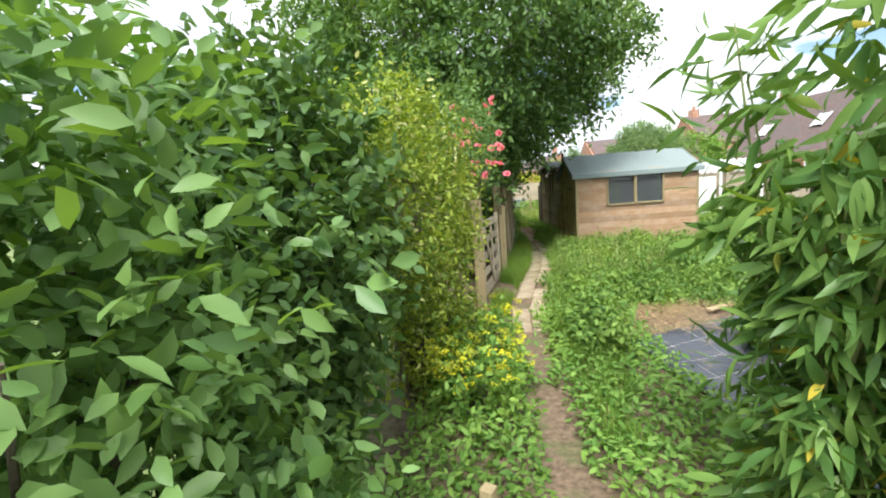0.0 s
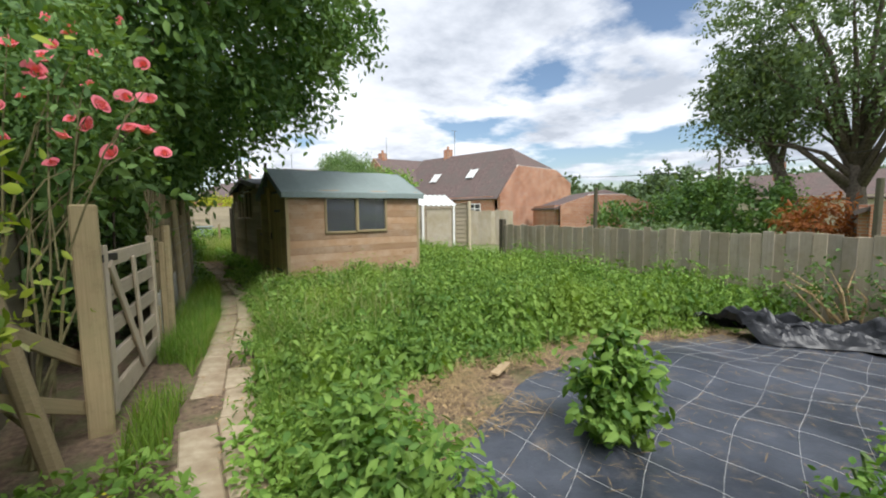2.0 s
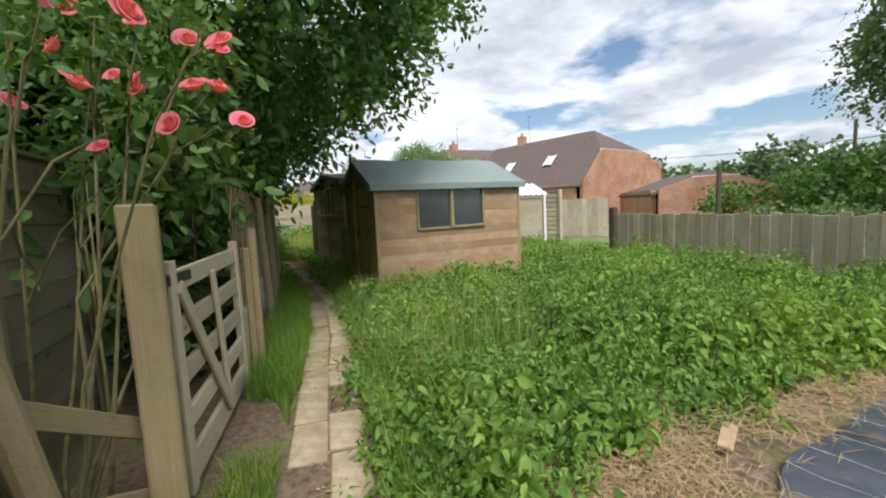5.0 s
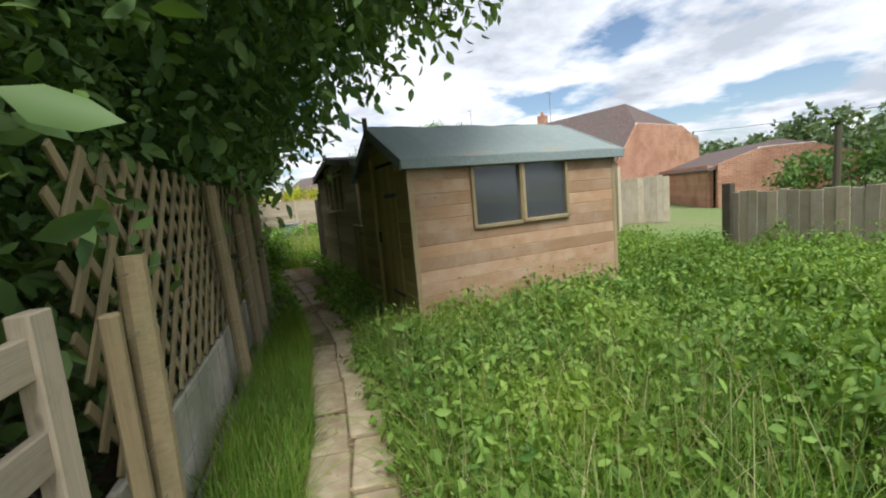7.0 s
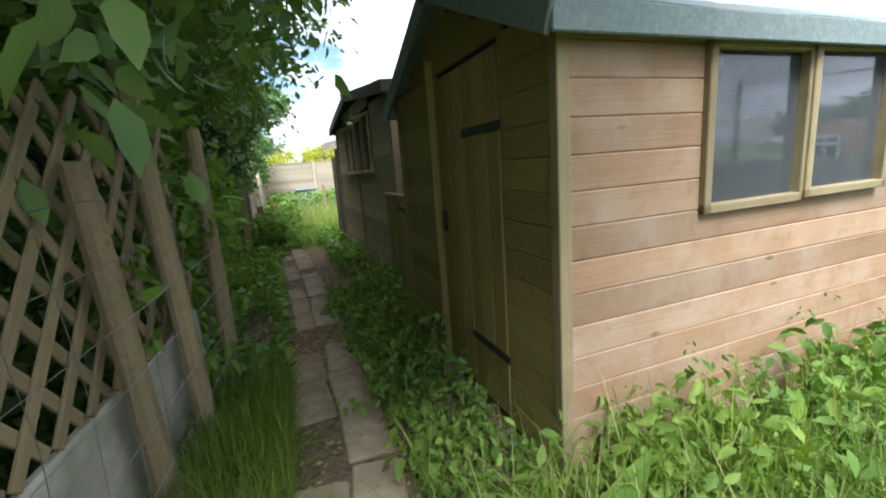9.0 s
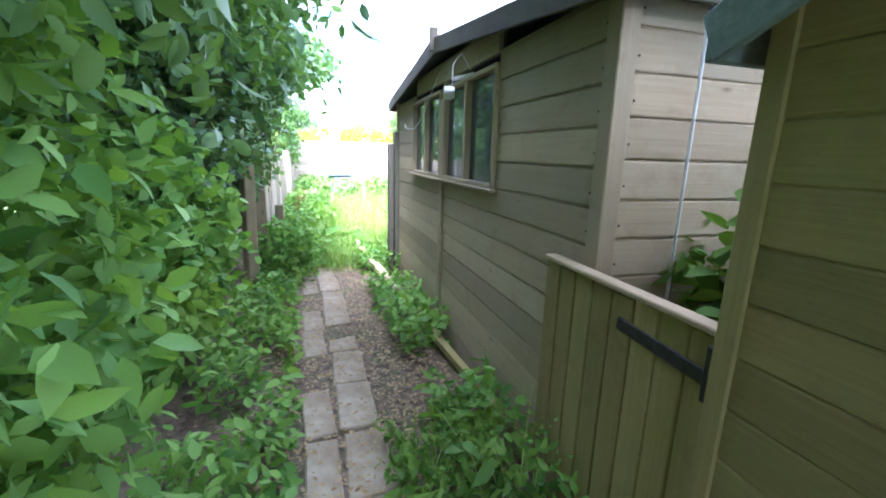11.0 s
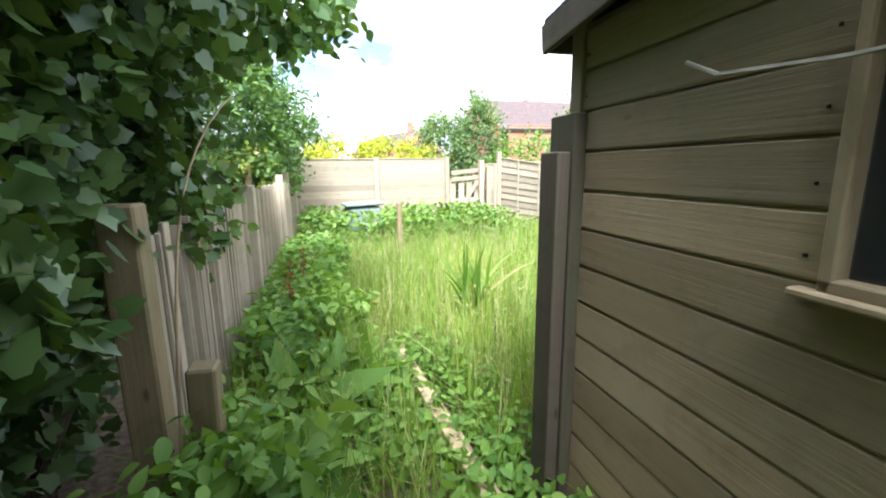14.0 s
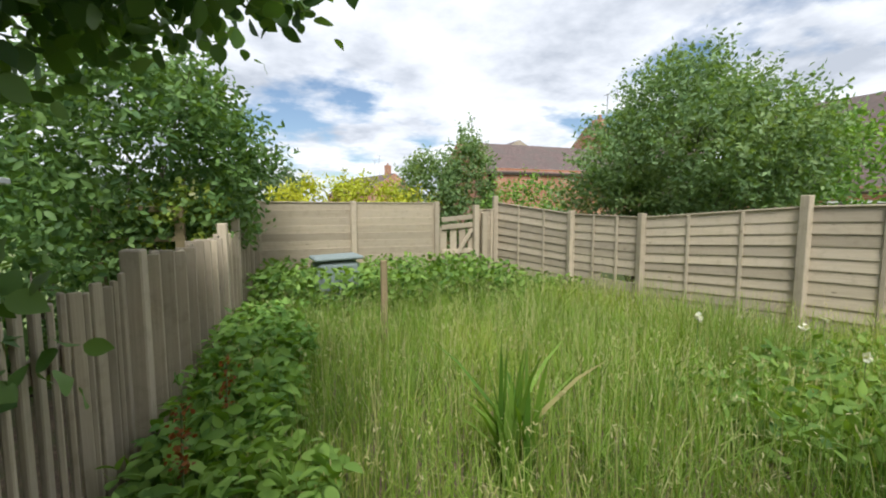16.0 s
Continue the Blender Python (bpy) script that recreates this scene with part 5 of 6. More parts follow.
def tree(name, label, x, y, trunk_top, r0, blobs, leafmat, shape, size, n_limbs=8, up=0.2, hang=0.5):
    t = thing(name, x, y, 0, 0, label, "tree")
    tt = Vector(trunk_top)
    part("trunk", tube([(0, 0, -0.1), tuple(tt * 0.3 + Vector((0.05, 0.03, 0))), tuple(tt * 0.65), tuple(tt)], [r0 * 1.15, r0, r0 * 0.8, r0 * 0.5], 10), "bark", t, smooth=True)
    bms = []
    rr = random.Random(int(abs(x * 31 + y * 17)))
    for c, r, n, per, sp, sh in blobs:
        for k in range(n_limbs):
            d = Vector((rr.gauss(0, 1), rr.gauss(0, 1), rr.gauss(0, 0.8))).normalized()
            e = Vector(c) + Vector((d.x * r[0], d.y * r[1], d.z * r[2])) * 0.85
            s = tt * rr.uniform(0.55, 1.0)
            m1 = s.lerp(e, 0.4) + Vector((0, 0, 0.12 * (e - s).length))
            bms.append(tube([s, m1, s.lerp(e, 0.75) + Vector((0, 0, 0.08)), e], [r0 * 0.42, r0 * 0.25, r0 * 0.13, r0 * 0.03], 6))
    part("limb_structure", join(bms), "bark", t, smooth=True)
    P, O = zip(*[clumped(c, r, n, per, sp, sh, 0.3, hang) for c, r, n, per, sp, sh in blobs])
    place("crown", leaf_mesh("crown", np.concatenate(P), size, shape, leafmat, up, np.concatenate(O)), None, t)
    return t


# tall boundary trees over the path
tree("boundary_tree", "tall dense dark boundary tree overhanging the path", -4.2, 8.0, (0.3, 0, 3.0), 0.2,
     [((2.1, 0.6, 4.4), (3.3, 2.8, 2.2), 2700, 32, 0.15, 0.6), ((1.2, 1.2, 2.6), (2.0, 2.2, 1.6), 650, 26, 0.14, 0.6), ((1.15, -1.5, 2.3), (1.3, 1.7, 1.5), 700, 26, 0.14, 0.5)], "hedge", "oval", 0.115, 9, hang=0.8)
tree("boundary_tree", "ivy-dark overhanging tree beside the narrow path", -3.5, 12.4, (0.3, 0, 2.8), 0.16,
     [((1.1, -0.6, 3.2), (2.0, 2.4, 1.7), 900, 28, 0.15, 0.6), ((1.0, 1.5, 2.9), (1.55, 1.6, 1.3), 700, 28, 0.12, 0.6)], "hedge", "oval", 0.10, 8, hang=0.7)
shrub("boundary_hedge", "dense dark hedge standing behind the trellis", "hedge", -2.5, 8.6,
      [((0, -1.2, 0.9), (0.55, 1.4, 1.0), 420, 18, 0.12, 0.5), ((0.15, 1.0, 0.9), (0.6, 1.3, 1.1), 420, 18, 0.12, 0.5)], "ivy", "oval", 0.09, 4)
shrub("ivy_mass", "dense dark glossy ivy hanging over the fence", "ivy", -2.1, 14.2,
      [((0.1, -0.2, 1.5), (0.6, 1.2, 1.0), 950, 18, 0.08, 0.75), ((0.25, 0.7, 2.3), (0.75, 1.2, 0.75), 800, 18, 0.1, 0.6), ((0.4, 1.4, 1.35), (0.28, 0.5, 0.55), 160, 14, 0.08, 0.5), ((-0.1, 0.6, 0.7), (0.4, 1.6, 0.7), 380, 16, 0.09, 0.5)], "ivy", "ivy", 0.075, 3)
# leafy bushes pressing on the path between gate and ivy
shrub("leafy_hedge", "bright leafy shrub hedge spilling over the path edge", "hedge", -1.95, 11.2,
      [((0.0, -0.6, 0.95), (0.66, 1.35, 1.0), 620, 16, 0.11, 0.55), ((0.0, 1.2, 0.5), (0.4, 0.8, 0.5), 260, 15, 0.1, 0.55), ((-0.3, 0.3, 1.9), (0.6, 1.4, 0.8), 320, 14, 0.12, 0.5)], "lush", "oval", 0.105, 6, "stem")
shrub("currant_bush", "currant bush with broad lobed leaves by the fence", "bush", -1.75, 12.7,
      [((0.0, 0.0, 0.75), (0.34, 0.5, 0.62), 380, 12, 0.09, 0.5)], "lush", "ivy", 0.07, 5, "stem")
shrub("nettle_clump", "bright nettles crowding the foot of the fence posts", "nettle", -1.15, 14.45,
      [((0, 0, 0.3), (0.26, 0.45, 0.34), 170, 12, 0.07, 0.35)], "lush", "nettle", 0.075, 6, "stem", 0.5)
# foliage hanging on the trellis
shrub("maple_spray", "fine-leaved spray hanging over the trellis", "bush", -2.2, 7.0,
      [((0.1, 0.1, 1.6), (0.4, 0.7, 0.4), 130, 14, 0.09, 0.5), ((0.05, -0.3, 2.2), (0.5, 1.0, 0.6), 200, 16, 0.1, 0.5)], "hedge", "oval", 0.06, 4)
# start: broad-leaved shrub and bamboo
shrub("broadleaf_shrub", "large shrub with broad glossy grey-green leaves", "shrub", -2.95, -0.1,
      [((0.0, 0.05, 0.85), (0.62, 0.75, 0.95), 900, 14, 0.1, 0.4), ((-0.2, 0.3, 1.5), (0.6, 0.7, 0.6), 480, 13, 0.11, 0.55), ((0.36, 0.55, 0.45), (0.25, 0.3, 0.4), 150, 10, 0.08, 0.5)], "glossy", "oval", 0.068, 8, "bark", 0.45)
shrub("dark_shrub", "dark small-leaved shrub growing behind the glossy one", "shrub", -2.95, 1.3,
      [((0.0, 0.0, 1.2), (0.5, 0.6, 0.95), 1000, 16, 0.1, 0.55)], "hedge", "oval", 0.07, 8)
shrub("golden_shrub", "tall golden variegated shrub with fine leaves", "shrub", -2.60, 2.6,
      [((0.05, 0.0, 1.4), (0.50, 1.0, 0.9), 1300, 18, 0.08, 0.55), ((0.1, -0.2, 0.6), (0.40, 0.6, 0.5), 300, 16, 0.09, 0.55)], "gold", "oval", 0.043, 8)


def flowers(parent, pos, size, mat, petals=9, name="flower"):
    for c in pos:
        p = np.repeat(np.array([c]), petals, 0) + RNG.normal(size=(petals, 3)) * size * 0.12
        o = RNG.normal(size=(petals, 3)); o /= np.linalg.norm(o, axis=1)[:, None]
        place(name, leaf_mesh(name, p, size, "petal", mat, 0.25, o), None, parent)


rose = thing("climbing_rose", -2.15, 4.7, 0, 0, "tall rambling rose with thorny canes and pink blooms", "rose")
rr = random.Random(5)
for k in range(9):
    e = Vector((rr.uniform(-0.35, 0.45), rr.uniform(-1.3, 1.1), rr.uniform(1.5, 2.5)))
    m1 = Vector((rr.uniform(-0.3, 0.0), e.y * 0.35 + rr.uniform(-0.15, 0.15), 0.8 + rr.uniform(-0.2, 0.3)))
    b0 = Vector((rr.uniform(-0.22, -0.10), rr.uniform(-0.2, 0.1), 0))
    part("cane", tube([b0, b0.lerp(m1, 0.5) + Vector((rr.uniform(-.06, .06), rr.uniform(-.08, .08), 0)), m1, m1.lerp(e, 0.6) + Vector((0, 0, 0.14)), e], [0.013, 0.010, 0.007, 0.005, 0.002], 6), "briar", rose)
    for i in range(2):
        s0 = m1.lerp(e, rr.uniform(0.1, 0.7)) + Vector((0, 0, 0.08))
        e2 = s0 + Vector((rr.uniform(-0.2, 0.35), rr.uniform(-0.4, 0.4), rr.uniform(0.1, 0.5)))
        part("side_shoot", tube([s0, s0.lerp(e2, 0.5) + Vector((0, 0, 0.06)), e2], [0.005, 0.004, 0.002], 5), "briar", rose)
P, O = clumped((0.0, -0.1, 2.15), (0.40, 1.2, 0.5), 260, 10, 0.1, 0.3)
place("foliage", leaf_mesh("foliage", P, 0.045, "oval", "hedge", 0.4, O), None, rose)


def rose_bloom(parent, c, r, tilt):
    """A full bloom: one spiral sheet of cupped, ruffled petals round a tight heart."""
    turns, steps = 3.6, 90
    rows = []
    for i in range(steps + 1):
        f = i / steps
        a = 6.2832 * turns * f
        rad = r * (0.10 + 0.62 * f)
        pet = 0.5 + 0.5 * math.sin(a * 1.55)
        ht = r * (0.75 - 0.42 * f) * (0.72 + 0.28 * pet)
        flare = r * (0.02 + 0.36 * f * f) * (0.6 + 0.4 * pet)
        u = Vector((math.cos(a), math.sin(a), 0))
        rows.append([u * rad * 0.55 - Vector((0, 0, r * 0.25)), u * (rad + flare * 0.2) + Vector((0, 0, ht * 0.45)), u * (rad + flare) + Vector((0, 0, ht * 0.85)), u * (rad + flare * 1.45) + Vector((0, 0, ht * (0.95 - 0.25 * f)))])
    v = np.array([q for row in rows for q in row])
    f4 = np.array([(4 * i + j, 4 * i + 4 + j, 4 * i + 5 + j, 4 * i + 1 + j) for i in range(steps) for j in range(3)])
    place("bloom", raw_mesh("bloom", v, f4, "petal"), None, parent, pose(*c, *tilt))


spots = [(0.10 + rr.uniform(-0.32, 0.36), rr.uniform(-0.7, 0.5), rr.uniform(1.62, 2.62)) for _ in range(26)]
spots += [(0.34, 0.0, 1.80), (0.42, -0.04, 1.79), (0.45, -0.02, 1.97), (0.15, 0.12, 1.82), (0.5, -0.08, 1.66), (-0.06, 0.2, 2.12)]
for c in spots:
    rose_bloom(rose, c, rr.uniform(0.034, 0.056), (rr.uniform(25, 80), 0, rr.uniform(-70, 70)))
eup = shrub("euphorbia", "low bushy plant with acid yellow flower heads", "plant", -2.05, 2.35,
            [((0.0, 0.0, 0.28), (0.34, 0.7, 0.32), 190, 12, 0.06, 0.5)], "lush", "oval", 0.055, 4, "stem")
P = np.array([(rr.uniform(-0.3, 0.34), rr.uniform(-0.65, 0.65), rr.uniform(0.34, 0.62)) for _ in range(150)])
P = np.repeat(P, 14, 0) + RNG.normal(size=(150 * 14, 3)) * np.array((0.017, 0.017, 0.008))
tagged(place("flower_spray", leaf_mesh("flower_spray", P, 0.018, "broad", "yellow", 0.7), None, eup), "flat acid yellow flower heads", kind="stuff")


def bamboo_clump(x, y, n, spread, hgt, label):
    b = thing("bamboo", x, y, 0, 0, label, "bamboo")
    rr = random.Random(int(x * 100 + y * 10 + 50))
    P = []
    for k in range(n):
        s = Vector((rr.gauss(0, spread * 0.4), rr.gauss(0, spread * 0.4), -0.02))
        e = s + Vector((rr.gauss(0.05, 0.16), rr.gauss(0, 0.2), hgt * rr.uniform(0.7, 1.1)))
        mid = s.lerp(e, 0.5) + Vector((0, 0, 0.05))
        part("cane", tube([s, mid, e], [0.011, 0.009, 0.003], 6), "cane", b)
        for i in range(int(34 * hgt)):
            f = rr.uniform(0.12, 1.0)
            c = s.lerp(e, f)
            d = Vector((rr.gauss(0, 1), rr.gauss(0, 1), 0.1)).normalized() * rr.uniform(0.04, 0.26)
            for j in range(4):
                P.append(tuple(c + d * (0.6 + 0.15 * j)))
    P = np.array(P)
    o = P * np.array((1, 1, 0)); o /= np.linalg.norm(o, axis=1)[:, None] + 1e-6
    o = o + np.array((0, 0, -0.45))
    place("foliage", leaf_mesh("foliage", P, 0.14, "lance", "bamboo", 0.4, o), None, b)
    return b


bamboo_clump(-0.72, 0.92, 12, 0.20, 2.1, "bamboo clump with drooping narrow leaves beside the path")
bamboo_clump(-0.42, 0.35, 13, 0.36, 2.5, "arching bamboo clump with long narrow leaves")
bamboo_clump(-0.1, 0.1, 12, 0.5, 2.4, "bamboo clump at the edge of the weed membrane")


# nettle bed, deep and uneven
def nettle_top(x, y):
    return 0.33 + 0.24 * noise.noise(Vector((x * 0.9, y * 0.9, 1.5))) + 0.24 * noise.noise(Vector((x * 2.1, y * 2.1, 6))) + 0.09 * min(max(x - 0.5, 0), 2.5) / 2.5


def in_bed(x, y):
    wob = 0.15 * noise.noise(Vector((x * 1.7, 0, 0)))
    edge = 4.22 if x > -0.60 else (4.22 - 3.6 * (-0.60 - x) if x > -0.98 else 2.75)
    right = 4.1 + 0.1 * (y - 2)
    left = path_centre(min(y, 15)) + 0.22 + 0.10 * noise.noise(Vector((0, y * 2, 0)))
    if x > 1.6:
        edge = 4.22 - 0.45 * (x - 1.6)
    return left < x < right and edge + wob < y < 13 and not (-0.1 < x < 2.5 and y > 8.5)


def sample_bed(n):
    out = []
    while len(out) < n:
        x, y = random.uniform(-1.3, 4.8), random.uniform(2.6, 11.5)
        if in_bed(x, y):
            out.append((x, y))
    return out


pts = sample_bed(8600)
def rim(x, y):
    return (0.55 if not in_bed(x - 0.3, y) else 1.0) * (0.6 if not in_bed(x, y - 0.3) else 1.0)


bed = thing("nettle_bed", 0, 0, 0, 0, "deep bed of rank green nettles and weeds", "nettles", kind="stuff")
P, O, S = [], [], []
for x, y in pts:
    # one nettle: tiers of crossed leaf pairs, the upper ones smaller
    h = max(0.12, nettle_top(x, y) * rim(x, y) * random.uniform(0.6, 1.35))
    lx, ly = random.gauss(0, 0.10), random.gauss(0, 0.10)
    a0 = random.uniform(0, 6.28)
    tiers = 5
    big = random.uniform(0.8, 1.25) * (1.15 if h > 0.4 else 0.9)
    for i in range(tiers):
        f = 1 - 0.17 * i - 0.02 * i * i
        reach = 0.25 + 0.75 * min(1, i / 2)
        for j in range(4 if i < 3 else 2):
            a = a0 + 1.5708 * (j if i < 3 else 2 * j + i) + random.gauss(0, 0.25) + 0.6 * i
            ca, sa = math.cos(a), math.sin(a)
            P.append((x + lx * f + ca * 0.02, y + ly * f + sa * 0.02, h * f))
            O.append((ca * 1.6, sa * 1.6, 0.75 - 0.42 * i))
            S.append(0.088 * big * reach)
place("leaves", leaf_mesh("leaves", np.array(P), np.array(S), "nettle", "nettle", 0.55, np.array(O)), None, bed)
P = np.array([(x, y, 0) for x, y in pts])
place("stalks", blades("stalks", P, np.array([max(0.12, nettle_top(x, y) * rim(x, y)) for x, y in pts]), 0.007, "turf", 0.2), None, bed)
pts = [q for q in sample_bed(9000) if noise.noise(Vector((q[0] * 1.1, q[1] * 1.1, 12))) > 0.12 or q[0] < path_centre(q[1]) + 0.75]
place("grass_patches", blades("grass_patches", np.array([(x, y, 0) for x, y in pts]), np.array([nettle_top(x, y) * rim(x, y) * 1.25 + 0.08 for x, y in pts]), 0.005, "grass", 0.7), None, bed)


def scatter(n, x0, x1, y0, y1, ok=lambda x, y: True):
    out = []
    while len(out) < n:
        x, y = random.uniform(x0, x1), random.uniform(y0, y1)
        if ok(x, y):
            out.append((x, y, 0.0))
    return np.array(out)


def off_path(x, y):
    return abs(x - path_centre(min(max(y, 1), 15))) > 0.24


# grass beside the path and round the shed corner
g1 = thing("path_grass", 0, 0, 0, 0, "tufty green grass along the path edges", "grass", kind="stuff")
P = scatter(9000, -1.95, -0.2, 1.6, 8.6, lambda x, y: off_path(x, y) and noise.noise(Vector((x * 2, y * 1.3, 3))) > -0.12 and x > on_line(y) + 0.05 and x < path_centre(y) + 0.6)
place("blades", blades("blades", P, 0.20, 0.006, "turf", 0.5), None, g1)
P = scatter(5200, -1.0, 1.0, 5.6, 8.4, lambda x, y: x > path_centre(y) + 0.28)
place("blades", blades("blades", P, 0.50, 0.005, "turf", 0.85), None, g1)
P = scatter(6500, -1.8, -0.9, 5.9, 10.0, lambda x, y: on_line(y) + 0.1 < x < path_centre(y) - 0.2)
place("blades", blades("blades", P, 0.27, 0.005, "turf", 0.7), None, g1)
P = scatter(1500, -0.9, 1.3, 5.4, 8.4, lambda x, y: x > path_centre(y) + 0.3)
H = RNG.uniform(0.35, 0.65, len(P))
place("seed_stalks", blades("seed_stalks", P, H, 0.004, "hay", 0.5), None, g1)
P = scatter(1800, -1.8, -0.5, 5.9, 9.6, lambda x, y: abs(abs(x - path_centre(y)) - 0.32) < 0.12)
P[:, 2] = 0.02
place("dry_stems", leaf_mesh("dry_stems", P, 0.13, "straw", "straw", 0.6), None, g1)
g2 = thing("ground_weeds", 0, 0, 0, 0, "low leafy weeds covering the ground by the path", "weeds", kind="stuff")
P = scatter(9500, -2.5, -0.5, 0.1, 4.2, lambda x, y: abs(x + 1.57) > 0.10 + 0.16 * noise.noise(Vector((x * 2, y * 2.2, 1))) and (x < -1.2 or y > 1.0 + 0.5 * (x + 1.2)))
P[:, 2] = RNG.uniform(0.01, 0.15, len(P))
place("leaves", leaf_mesh("leaves", P, 0.06, "oval", "lush", 0.65), None, g2)
P = scatter(8000, -1.5, 0.1, 9.9, 16.2, lambda x, y: (x < path_centre(y) - 0.2 and noise.noise(Vector((x * 3, y * 2, 0))) > -0.25) or (x > path_centre(y) + 0.45 and x < 0.06 and noise.noise(Vector((x * 2, y * 1.6, 5))) > 0.02) or (y > 14.9 and abs(x + 0.14 + 0.0873 * (y - 13.5)) > 0.12))
P[:, 2] = RNG.uniform(0.01, 0.26, len(P))
place("leaves", leaf_mesh("leaves", P, 0.07, "oval", "lush", 0.6), None, g2)

# long grass of the back garden
def on_plank(x, y):
    return abs(x + 0.14 + 0.0873 * (y - 13.5)) < 0.12 and 13.4 < y < 16.3
def in_lawn(x, y):
    return not on_plank(x, y) and LX + 0.1 < x < 3.0 + (22.3 - y) * 0.398 - 0.1 and 14.6 < y < 22.1 and not (x > -0.1 and y < 14.85)
lawn = thing("long_grass", 0, 0, 0, 0, "tall pale-headed grass filling the back garden", "grass", kind="stuff")
P = scatter(30000, -1.4, 6.0, 14.6, 22.1, in_lawn)
place("blades", blades("blades", P, np.array([0.54 + 0.18 * noise.noise(Vector((x, y, 0))) for x, y, _ in P]), 0.0065, "grass", 0.55), None, lawn)
P = scatter(14000, -1.4, 6.0, 14.6, 22.1, in_lawn)
place("undergrowth", blades("undergrowth", P, 0.3, 0.008, "turf", 0.6), None, lawn)
P = scatter(12000, -1.4, 6.0, 14.6, 22.1, lambda x, y: in_lawn(x, y) and (x < -0.75 + 0.25 * noise.noise(Vector((0, y, 0))) or y > 20.2 or (x > 1.7 and y < 17.0)))
P[:, 2] = RNG.uniform(0.03, 0.42, len(P))
place("weeds", leaf_mesh("weeds", P, 0.10, "oval", "nettle", 0.55), None, lawn)

P = scatter(3200, -1.2, 6.0, 14.9, 22.0, in_lawn)
H = np.array([0.58 + 0.18 * noise.noise(Vector((x, y, 0))) for x, y, _ in P]) * RNG.uniform(0.85, 1.25, len(P))
place("seed_stalks", blades("seed_stalks", P, H, 0.004, "hay", 0.22), None, lawn)
P[:, 2] = H * 0.72
P = np.repeat(P, 3, 0) + RNG.normal(size=(3 * len(P), 3)) * np.array((0.02, 0.02, 0.035))
place("seed_heads", leaf_mesh("seed_heads", P, 0.032, "lance", "hay", 0.0, np.tile((0, 0, 1.5), (len(P), 1))), None, lawn)

P = scatter(5200, -1.3, 2.4, 19.9, 22.0, in_lawn)
P[:, 2] = RNG.uniform(0.1, 0.72, len(P))
place("weeds", leaf_mesh("weeds", P, 0.11, "oval", "nettle", 0.55), None, lawn)
P = scatter(5200, -1.35, 0.2, 14.9, 19.4, lambda x, y: in_lawn(x, y) and y > 15.75 and x < -0.75 + 0.6 * noise.noise(Vector((x * 1.5, y * 1.5, 4))))
P[:, 2] = RNG.uniform(0.1, 0.55, len(P))
place("weeds", leaf_mesh("weeds", P, 0.09, "nettle", "lush", 0.65), None, lawn)


def rosette(name, label, x, y, n, length, shape, mat, z=0.0, rise=0.7, category="plant", width=None):
    t = thing(name, x, y, z, random.uniform(0, 360), label, category)
    a = RNG.uniform(0, 6.2832, n)
    o = np.stack((np.cos(a), np.sin(a), RNG.uniform(0.3, 1.0, n) * rise * 2), 1)
    P = np.stack((np.cos(a) * 0.03, np.sin(a) * 0.03, RNG.uniform(0, 0.18, n) * rise), 1)
    place("foliage", leaf_mesh("foliage", P, length, shape, mat, 0.15, o * 3), None, t)
    part("stem", tube([(0, 0, -0.02), (0.01, 0.01, 0.14 * rise), (0.02, 0.0, 0.3 * rise)], [0.012, 0.009, 0.004], 6), "stem", t)
    return t


tall_dock = thing("dock_plant", 0.36, 16.6, 0, 0, "tall green dock plant with upright strap leaves", "plant")
place("foliage", blades("foliage", RNG.normal(size=(46, 3)) * np.array((0.05, 0.05, 0.0)), 0.8, 0.045, "turf", 0.4), None, tall_dock)
part("stem", tube([(0, 0, -0.02), (0.01, 0.0, 0.3), (0.0, 0.02, 0.6)], [0.016, 0.012, 0.004], 6), "stem", tall_dock)
for x, y, n, l in ((-1.0, 15.35, 60, 0.46), (-1.12, 15.05, 40, 0.42), (-0.74, 15.6, 44, 0.42), (-0.95, 15.8, 36, 0.40), (-0.16, 8.15, 14, 0.40), (0.05, 7.2, 12, 0.30)):
    rosette("dock_plant", "dock plant with broad wavy leaves", x, y, n, l, "dock", "lush", rise=1.1)
for x, y in ((-1.05, 16.9), (-1.12, 16.4)):
    sd = thing("dock_seed_head", x, y, 0, 0, "rusty brown dock seed spike", "seed head")
    part("stalk", tube([(0, 0, 0), (0.02, 0.01, 0.75)], 0.005, 5), "stem", sd)
    p = np.array([(0.02 + random.gauss(0, 0.02), random.gauss(0, 0.02), random.uniform(0.5, 0.78)) for _ in range(90)])
    place("seeds", leaf_mesh("seeds", p, 0.022, "broad", "flower_rust", 0.2), None, sd)
for x, y, z in ((3.3, 17.0, 0.5), (3.6, 16.6, 0.46), (2.7, 17.5, 0.52), (2.9, 16.4, 0.5), (3.9, 17.2, 0.48)):
    cp = thing("cow_parsley", x, y, 0, 0, "white umbelled weed in the long grass", "wildflower")
    part("stalk", tube([(0, 0, 0), (0.02, 0.01, z)], 0.004, 5), "stem", cp)
    flowers(cp, [(0.02, 0.01, z)], 0.04, "cream", 14, "flower_head")

